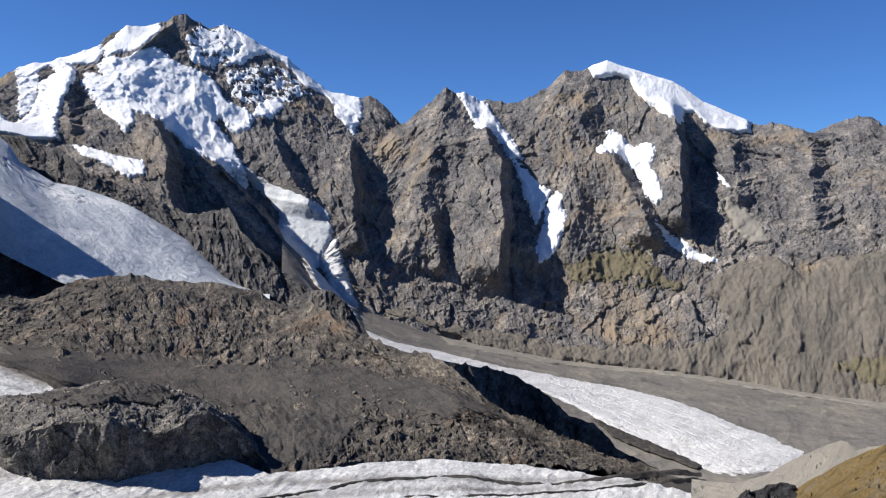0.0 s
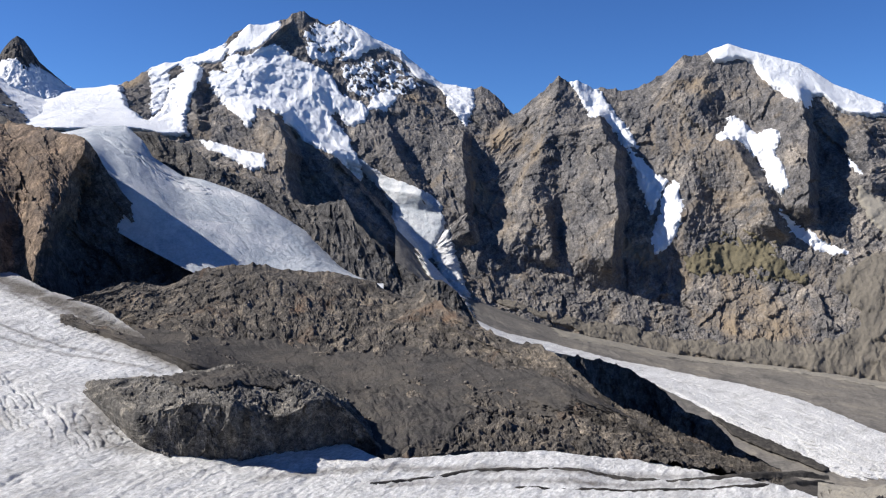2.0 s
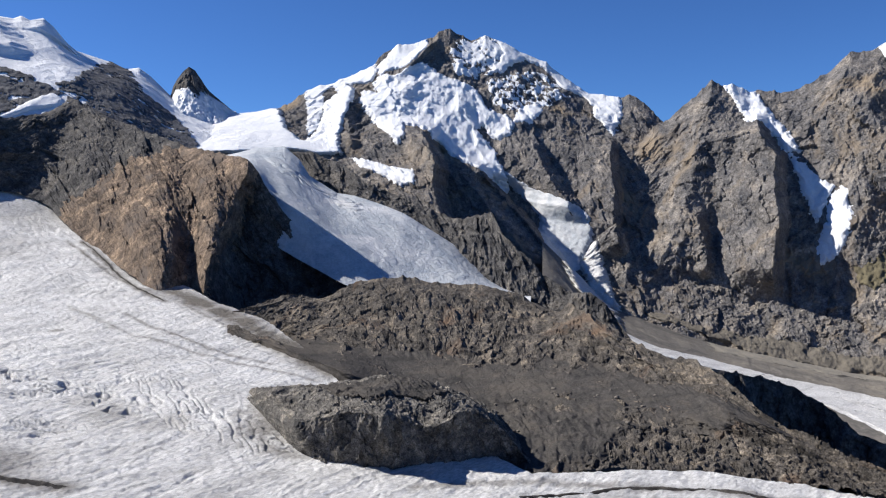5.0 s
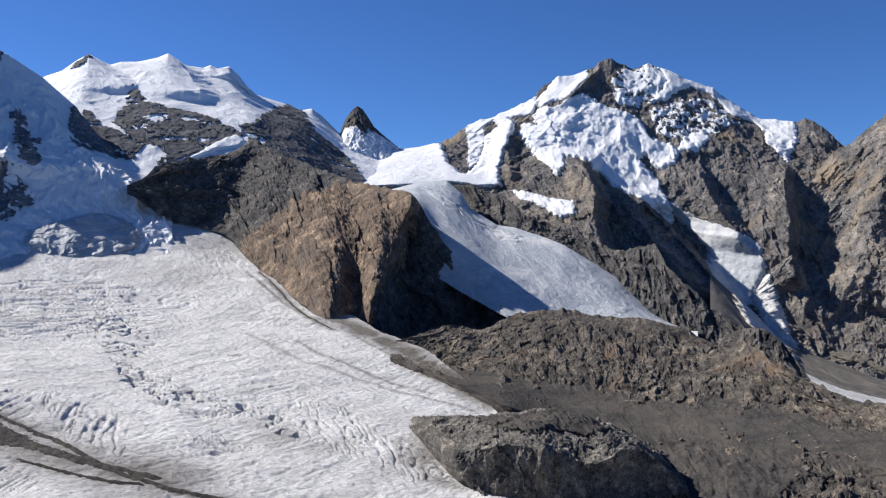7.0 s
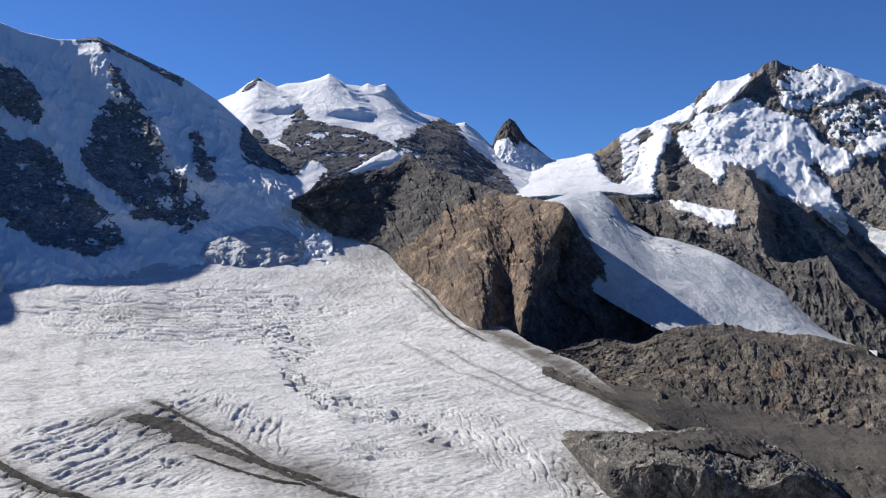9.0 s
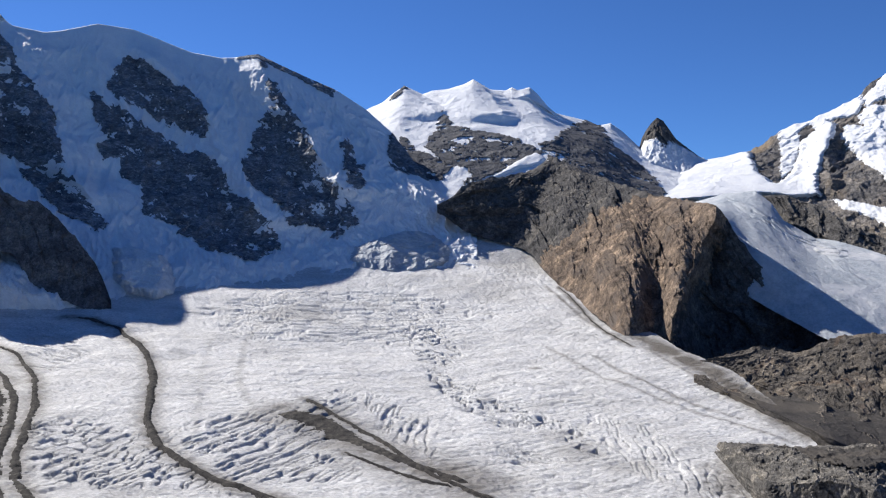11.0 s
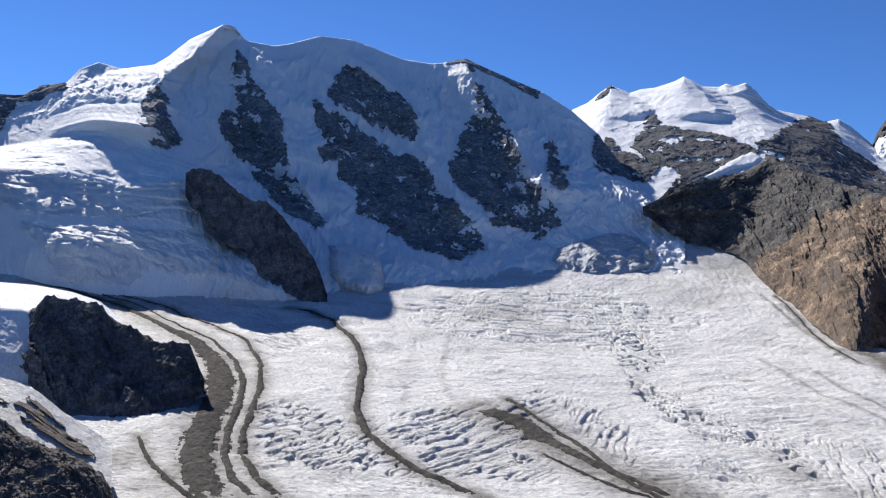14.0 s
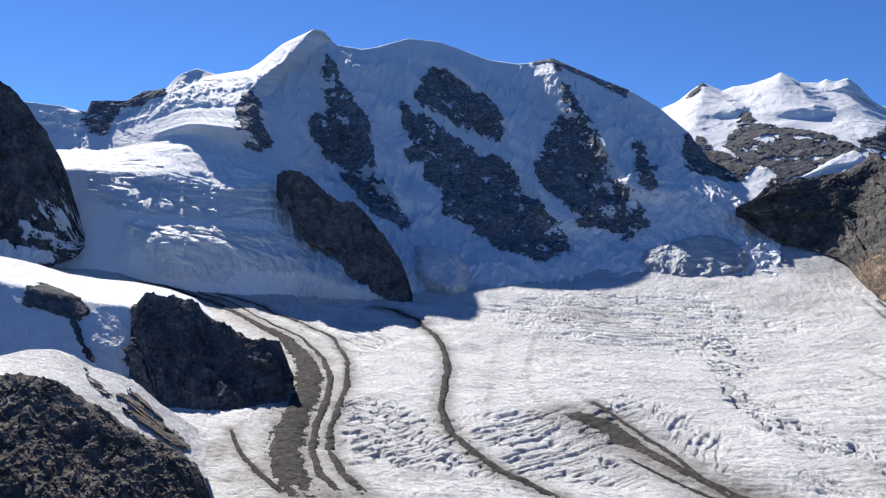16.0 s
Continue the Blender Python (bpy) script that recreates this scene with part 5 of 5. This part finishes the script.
    s, t = flank("rock_hill", [[(-1038, 1591, -218), (-989, 1611, -205), (-916, 1642, -184), (-830, 1676, -189), (-779, 1689, -158), (-717, 1706, -140), (-654, 1720, -142), (-581, 1735, -154), (-497, 1751, -159), (-426, 1759, -170), (-380, 1760, -192), (-302, 1706, -208), (-272, 1643, -182), (-202, 1586, -211), (-141, 1525, -232), (-94, 1461, -245), (-50, 1396, -243), (-1, 1330, -244), (21, 1283, -249), (42, 1236, -259), (58, 1189, -266), (89, 1162, -286), (143, 1131, -306), (208, 1095, -321), (240, 1063, -327), (255, 1034, -324), (276, 1003, -321)],
                               [(-1011, 1549, -229), (-851, 1524, -261), (-688, 1489, -263), (-557, 1457, -276), (-412, 1442, -283), (-250, 1408, -273), (-176, 1389, -272), (-74, 1308, -272), (16, 1170, -269), (56, 1141, -279), (94, 1110, -292), (166, 1073, -309), (226, 1034, -321), (274, 993, -322)],
                               [(-954, 1461, -234), (-807, 1377, -251), (-581, 1255, -274), (-547, 1321, -303), (-400, 1300, -313), (-254, 1244, -312), (-198, 1224, -303), (-65, 1158, -296), (16, 1120, -293), (91, 1076, -300), (163, 1047, -312), (222, 1016, -320), (271, 983, -322)],
                               [(-930, 1423, -252), (-820, 1397, -286), (-589, 1270, -317), (-458, 1195, -324), (-361, 1071, -342), (-278, 1043, -340), (-207, 950, -317), (-91, 1003, -314), (15, 1012, -313), (154, 987, -315), (212, 969, -315), (260, 941, -317)]], 640, 190, ISLA_ROCK,
                 "long ice-worn rocky hill with gravel terraces", "rock", (6, 60, 5.5, 15, 79, 1.3),
                 (([(25.45, -0.020), (22.79, 0.009), (17.53, 0.198), (15.69, 0.344)], 26, 120, 60), ([(13.07, -0.020), (8.82, 0.135), (3.26, 0.209)], 24, 100, 60), ([(8.83, -0.020), (7.65, 0.029), (5.66, 0.106)], 26, 60, 50), ([(3.26, 0.209), (0.85, 0.163), (-2.79, 0.111)], 20, 80, 40)), behind=160, crag=(6, 30, 6), ease=3, more=(4, 90, 8, 52, 179, 1.2))
    s.cover("gravel_terrace", [(38.11, 0.680), (34.47, 0.926), (28.66, 0.398), (24.83, 0.395), (20.40, 0.396), (14.94, 0.445), (8.80, 0.408), (3.25, 0.386), (-0.77, 0.336), (-3.20, 0.304), (-4.82, 0.345), (-0.80, 0.681), (3.22, 0.700), (8.79, 0.698), (13.81, 0.676), (18.63, 0.806), (25.53, 1.000), (34.53, 1.000), (38.15, 1.000)], GRAVEL, t, 5, 22, 40, 1, "smooth grey gravel terrace", 2, follow=0.15, edge=30)
    strew(s, 70, (3, 27), (0.50, 0.86), (1.6, 4.5), 3, "grey-brown boulder lying on the gravel terrace", "boulders on the gravel terrace")
    s.cover("gravel_bank", [(13.81, 0.711), (8.79, 0.719), (4.02, 0.739), (5.61, 0.818), (7.19, 0.927), (8.77, 0.964), (12.27, 0.986), (13.05, 0.895)], GRAVEL, t, 6, 14, 30, 2, "furrowed gravel bank", 2, follow=0.5)
    flank("cliff", [[(-11, 1360, -260), (8, 1389, -256), (68, 1416, -270), (120, 1442, -287), (184, 1464, -325), (240, 1485, -376), (286, 1507, -391), (333, 1526, -443), (381, 1545, -472), (425, 1563, -496)], [(-10, 1330, -325), (68, 1380, -375), (121, 1429, -418), (188, 1474, -457), (289, 1511, -494), (418, 1534, -522)]], 240, 90, DARK_ROCK,
          "dark shaded cliff above the white ice tongue", "rock", (9, 50, 6, 22, 82), behind=120, crag=(5, 30, 3), drop=0.7)
    flank("rock_hump", [[(-370, 2016, -224), (-344, 1996, -210), (-318, 1975, -198), (-271, 1956, -194), (-231, 1936, -219), (-196, 1915, -262), (-161, 1893, -304)], [(-357, 1948, -260), (-255, 1898, -306), (-157, 1843, -328)]], 90, 60, DARK_ROCK,
          "small dark rounded rock knob above the valley", "rock", (8, 40, 8, 24, 81), behind=90)
    s, t = flank("rock_knoll", [[(-706, 1127, -292), (-689, 1119, -275), (-665, 1114, -266), (-603, 1131, -264), (-549, 1140, -264), (-511, 1140, -253), (-472, 1139, -246), (-431, 1138, -243), (-389, 1136, -249), (-345, 1133, -264), (-309, 1127, -279), (-274, 1119, -301), (-248, 1109, -326), (-229, 1096, -354)],
                                [(-691, 1103, -289), (-594, 1009, -280), (-505, 929, -265), (-473, 916, -252), (-422, 909, -236), (-381, 918, -241), (-351, 935, -259), (-325, 948, -264), (-306, 958, -249), (-287, 968, -243), (-263, 981, -255), (-237, 996, -285), (-210, 1003, -326)],
                                [(-696, 1110, -296), (-599, 1017, -304), (-510, 937, -307), (-458, 914, -312), (-398, 918, -320), (-348, 946, -324), (-284, 978, -331), (-212, 1011, -336)]], 330, 150, KNOLL_ROCK,
                 "dark ice-polished rock knoll at the glacier's edge", "rock", (4, 40, 3.5, 11, 83, 1.2),
                 (([(30.44, 0.021), (28.91, 0.565), (28.17, 0.963)], 22, 60, 30), ([(24.12, 0.095), (22.55, 0.718), (22.98, 0.890)], 24, 60, 20), ([(18.92, 0.061), (18.14, 0.411), (17.75, 0.816)], 20, 40, 20), ([(26.51, 0.015), (25.74, 0.585), (26.16, 0.838)], 14, 40, 20)), behind=120, crag=(5, 22, 6), drop=0.5, calm=0.3, more=(6, 60, 8, 40, 183, 1.2))
    s.cover("rubble_ledge", [(27.31, 0.061), (24.12, 0.113), (20.12, 0.050), (17.73, 0.146), (19.34, 0.366), (22.54, 0.465), (25.73, 0.411)], GRAVEL, t, 3, 12, 20, 1, "brown rubble ledge", 1.5, follow=0.7, edge=10)
    s, t = flank("rock_island", [[(-1740, -33, -112), (-1730, -20, -77), (-1720, -2, -61), (-1710, 38, -65), (-1698, 81, -78), (-1686, 113, -104), (-1664, 145, -122), (-1641, 176, -141), (-1616, 211, -148), (-1582, 239, -148), (-1540, 249, -184), (-1509, 255, -210)],
                                 [(-1639, -45, -190), (-1580, -9, -235), (-1520, 30, -259), (-1488, 85, -268), (-1472, 151, -271), (-1486, 202, -268), (-1503, 229, -253), (-1519, 255, -229)]], 280, 200, SHADE_ROCK,
          "dark rounded rock island standing in the glacier", "rock", (6, 70, 3.5, 13, 89), behind=170, crag=(6, 26, 4), drop=0.25, settle=0.8, more=(8, 90, 9, 60, 189))
    s, t = flank("snow_shoulder", [[(-2216, -390, 14), (-2214, -341, 4), (-2214, -267, -12), (-2202, -190, -36), (-2187, -112, -48), (-2160, -32, -54), (-2099, 47, -69), (-2037, 104, -88), (-1975, 139, -117)],
                                   [(-1990, -349, -42), (-1987, -305, -51), (-1986, -238, -68), (-1973, -169, -85), (-1948, -98, -96), (-1900, -27, -104), (-1850, 43, -119), (-1828, 94, -142), (-1795, 128, -164)],
                                   [(-1803, -312, -203), (-1809, -273, -210), (-1808, -213, -217), (-1804, -150, -224), (-1778, -86, -233), (-1740, -21, -247), (-1729, 44, -270), (-1717, 93, -293), (-1715, 126, -305)]], 300, 200, SNOW,
          "smooth white snow shoulder above dark rocks", "snowfield", (3, 90, 4, 60, 97), behind=200, face="snow", flat=False, drop=0.2, ease=10)
    s.cover("rock_outcrop", [(97.16, 0.523), (96.37, 0.387), (95.23, 0.417), (94.22, 0.518), (93.60, 0.618), (94.19, 0.688), (95.18, 0.668), (96.32, 0.653), (97.29, 0.643)], SHADE_ROCK, t, 5, 10, 30, 1, "dark rock showing through the snow", 5, follow=0.9, edge=6, flat=True, fine=6, grow=4)
    s.cover("rock_streak", [(94.86, 0.663), (94.36, 0.653), (93.83, 0.794), (93.05, 0.940), (93.45, 0.950), (94.32, 0.819)], SHADE_ROCK, t, 3, 6, 20, 2, "thin streak of dark stones", 3, follow=0.9, edge=5, flat=True, fine=5)
    s.cover("rock_edge", [(91.16, 0.538), (90.05, 0.412), (89.99, 0.714), (90.16, 0.985), (91.59, 0.894), (90.93, 0.734)], SHADE_ROCK, t, 5, 10, 30, 3, "dark broken rock edge", 4, follow=0.9, edge=6, flat=True, fine=6)
    s, t = flank("mountain", [[(-2946, -568, 638), (-2953, -471, 562), (-2950, -421, 535), (-2936, -376, 481), (-2921, -331, 417), (-2915, -296, 355), (-2898, -262, 281), (-2890, -239, 208), (-2882, -220, 144), (-2863, -200, 71)],
                              [(-2605, -485, -40), (-2649, -407, -39), (-2700, -325, -39), (-2747, -269, -21), (-2792, -210, 6), (-2833, -197, 43)]], 220, 200, SHADE_ROCK,
          "steep dark mountain shoulder in deep shade", "mountain", (24, 90, 10, 50, 101), behind=300, crag=(10, 50, 2))
    s.cover("snow_apron", [(100.03, 0.794), (98.19, 0.799), (96.95, 0.709), (96.03, 0.457), (95.39, 0.302), (94.00, 0.070), (93.97, 1.000), (96.87, 0.995), (99.95, 1.000)], SNOW, t, 6, 60, 60, 1, "shaded snow among the rocks", 4, follow=0.6, edge=8, fine=12, ledges=(50, 0.3, 0.3))
    s, t = flank("snow_bank", [[(-1281, -222, -134), (-1275, -193, -136), (-1270, -157, -127), (-1254, -120, -126), (-1236, -96, -133), (-1218, -70, -147), (-1199, -36, -155), (-1180, -10, -167), (-1160, 19, -192), (-1139, 51, -212), (-1117, 76, -227)],
                               [(-1104, -190, -157), (-1098, -165, -164), (-1084, -114, -174), (-1067, -75, -189), (-1049, -36, -211), (-1030, -4, -226), (-1010, 28, -243), (-998, 69, -262)]], 240, 110, ICE,
          "old grey snow bank beneath the dark slope", "snowfield", (2, 60, 2, 40, 103), behind=60, face="snow", flat=False)
    s.cover("rock_outcrop", [(92.04, 0.394), (91.19, 0.202), (90.33, 0.055), (89.41, 0.248), (88.50, 0.330), (86.66, 0.367), (87.38, 0.596), (89.19, 0.642), (90.62, 0.661), (91.51, 0.505)], SLOPE_ROCK, t, 2, 8, 16, 1, "dark rocks breaking through the old snow", 3, follow=0.9, edge=4, flat=True, fine=7, grow=2, ledges=(9, 0.3, 0.3))
    s.cover("rubble_streak", [(94.28, 0.193), (93.78, 0.128), (92.57, 0.321), (91.87, 0.422), (92.21, 0.486), (93.24, 0.394)], SLOPE_ROCK, t, 1, 5, 12, 2, "thin streak of brown rubble", 1.5, follow=0.9, edge=4, flat=True, fine=6, ledges=(9, 0.3, 0.3))
    s, t = flank("rocky_slope", [[(-1064, -184, -129), (-1058, -159, -132), (-1052, -129, -134), (-1045, -99, -140), (-1037, -74, -158), (-1029, -49, -172), (-1020, -26, -186), (-1010, -4, -198), (-1000, 20, -207), (-989, 39, -216), (-973, 54, -226), (-958, 66, -242), (-947, 70, -256), (-937, 72, -266)],
                                 [(-789, -132, -261), (-802, -71, -272), (-815, 0, -284), (-822, 65, -298)]], 420, 260, SLOPE_ROCK,
          "dark stony slope falling to the glacier", "slope", (5, 40, 2.2, 8, 107, 2.0), more=(5, 60, 5, 34, 207), behind=80, crag=(4, 20, 4), drop=0.6)
    strew(s, 36, (86.5, 98.5), (0.04, 0.6), (1.5, 4.5), 9, "grey-brown boulder lying on the stony slope", "boulders on the stony slope", 1.0)
    flank("grass_slope", [[(98, 283, -105), (99, 268, -95), (109, 249, -85), (107, 234, -76), (106, 218, -67), (104, 204, -60), (104, 187, -51), (108, 168, -37), (110, 155, -30)], [(23, 66, -34), (27, 53, -27), (29, 40, -21)]], 220, 140, GRASS,
          "golden dry alpine grass slope with bare patches", "slope", (0.8, 14, 1.0, 6, 109), behind=60, face="turf", top=0.5)
    flank("rock_outcrop", [[(87, 245, -87), (91, 242, -83), (97, 237, -78), (101, 233, -76), (102, 230, -76), (102, 228, -77)], [(80, 226, -83), (96, 214, -76)]], 110, 40, DARK_ROCK,
          "dark brown rocky hummock below the grass slope", "rock", (1.5, 8, 3, 6, 113), behind=30)
    flank("scree_slope", [[(270, 859, -283), (272, 802, -266), (274, 745, -248), (276, 687, -222), (275, 629, -191), (270, 573, -164), (259, 519, -143), (238, 470, -130), (217, 421, -121), (210, 364, -100)], [(211, 667, -260), (151, 259, -104)]], 240, 70, PALE_SCREE,
          "pale grey moraine crest above the glacier", "slope", (3, 25, 3, 18, 117), behind=60, face="scree")


main_glacier()
bernina()
morteratsch()
bellavista()
crast()
palu()
ridges()
moraine([(-2353, 630), (-2310, 687), (-2199, 721), (-2037, 715), (-1868, 682), (-1703, 629), (-1530, 557), (-1421, 513), (-1287, 483), (-1179, 484), (-1081, 494), (-1004, 510), (-946, 522)], [6, 8, 10, 10, 9, 8, 8], 5, 1, RUBBLE, "narrow curved dark moraine winding down the ice")
moraine([(-2692, -7), (-2614, 88), (-2443, 205), (-2211, 286), (-2051, 334), (-1847, 345), (-1672, 325), (-1514, 284), (-1369, 236), (-1259, 209), (-1140, 197), (-1053, 210)], [7, 11, 20, 32, 32, 28], 6, 20, RUBBLE, "wide black moraine curving round the rock island", aside=-8)
moraine([(-2692, -7), (-2614, 88), (-2443, 205), (-2211, 286), (-2051, 334), (-1847, 345), (-1672, 325), (-1514, 284), (-1369, 236), (-1259, 209), (-1140, 197), (-1053, 210)], [2, 3, 6, 9, 9, 8], 2, 21, RUBBLE, "thin dark moraine stripe beside the black moraine", aside=34)
moraine([(-2609, 168), (-2429, 313), (-2219, 406), (-2054, 448), (-1824, 430), (-1631, 385), (-1463, 331), (-1352, 292), (-1241, 268), (-1130, 264), (-1030, 279)], [3, 4, 6, 8, 8, 9], 3, 3, RUBBLE, "grey moraine stripe on the ice", patchy=0.2)
moraine([(-1368, 130), (-1255, 134), (-1154, 152), (-1076, 170)], [4, 5, 6], 3, 4, RUBBLE, "thin dark moraine stripe beside the slope")
moraine([(-1311, 711), (-1232, 746), (-1101, 740), (-996, 738), (-917, 745), (-842, 748)], [26, 32, 24, 14, 9, 7], 3, 5, RUBBLE, "dark wedge of rubble on the ice")
moraine([(-1078, 693), (-982, 698), (-894, 708), (-845, 722)], [3, 4, 4], 2, 6, RUBBLE, "thin dark moraine stripe on the ice")
moraine([(-1361, 792), (-1256, 785), (-1105, 777), (-925, 734), (-812, 729), (-706, 747)], [6, 6, 5], 3, 7, RUBBLE, "thin dark moraine stripe on the ice")
moraine([(-218, 888), (-148, 919), (-86, 949), (14, 962), (148, 949), (252, 962), (315, 969)], [3, 4, 5, 5], 0.5, 8, RUBBLE, "grey rubble stripe on the ice", lift=-0.2, patchy=0.25)
moraine([(-50, 911), (79, 924), (210, 926), (315, 947)], [2, 3, 3], 0.5, 9, RUBBLE, "brown rubble stripe on the ice", lift=-0.2, patchy=0.25)
moraine([(-1769, 1959), (-1663, 1895), (-1574, 1842), (-1343, 1671), (-1207, 1599)], [1.5, 3.5, 3, 2], 0.6, 10, RUBBLE, "dark rubble rim along the rocky shore", lift=0.5)
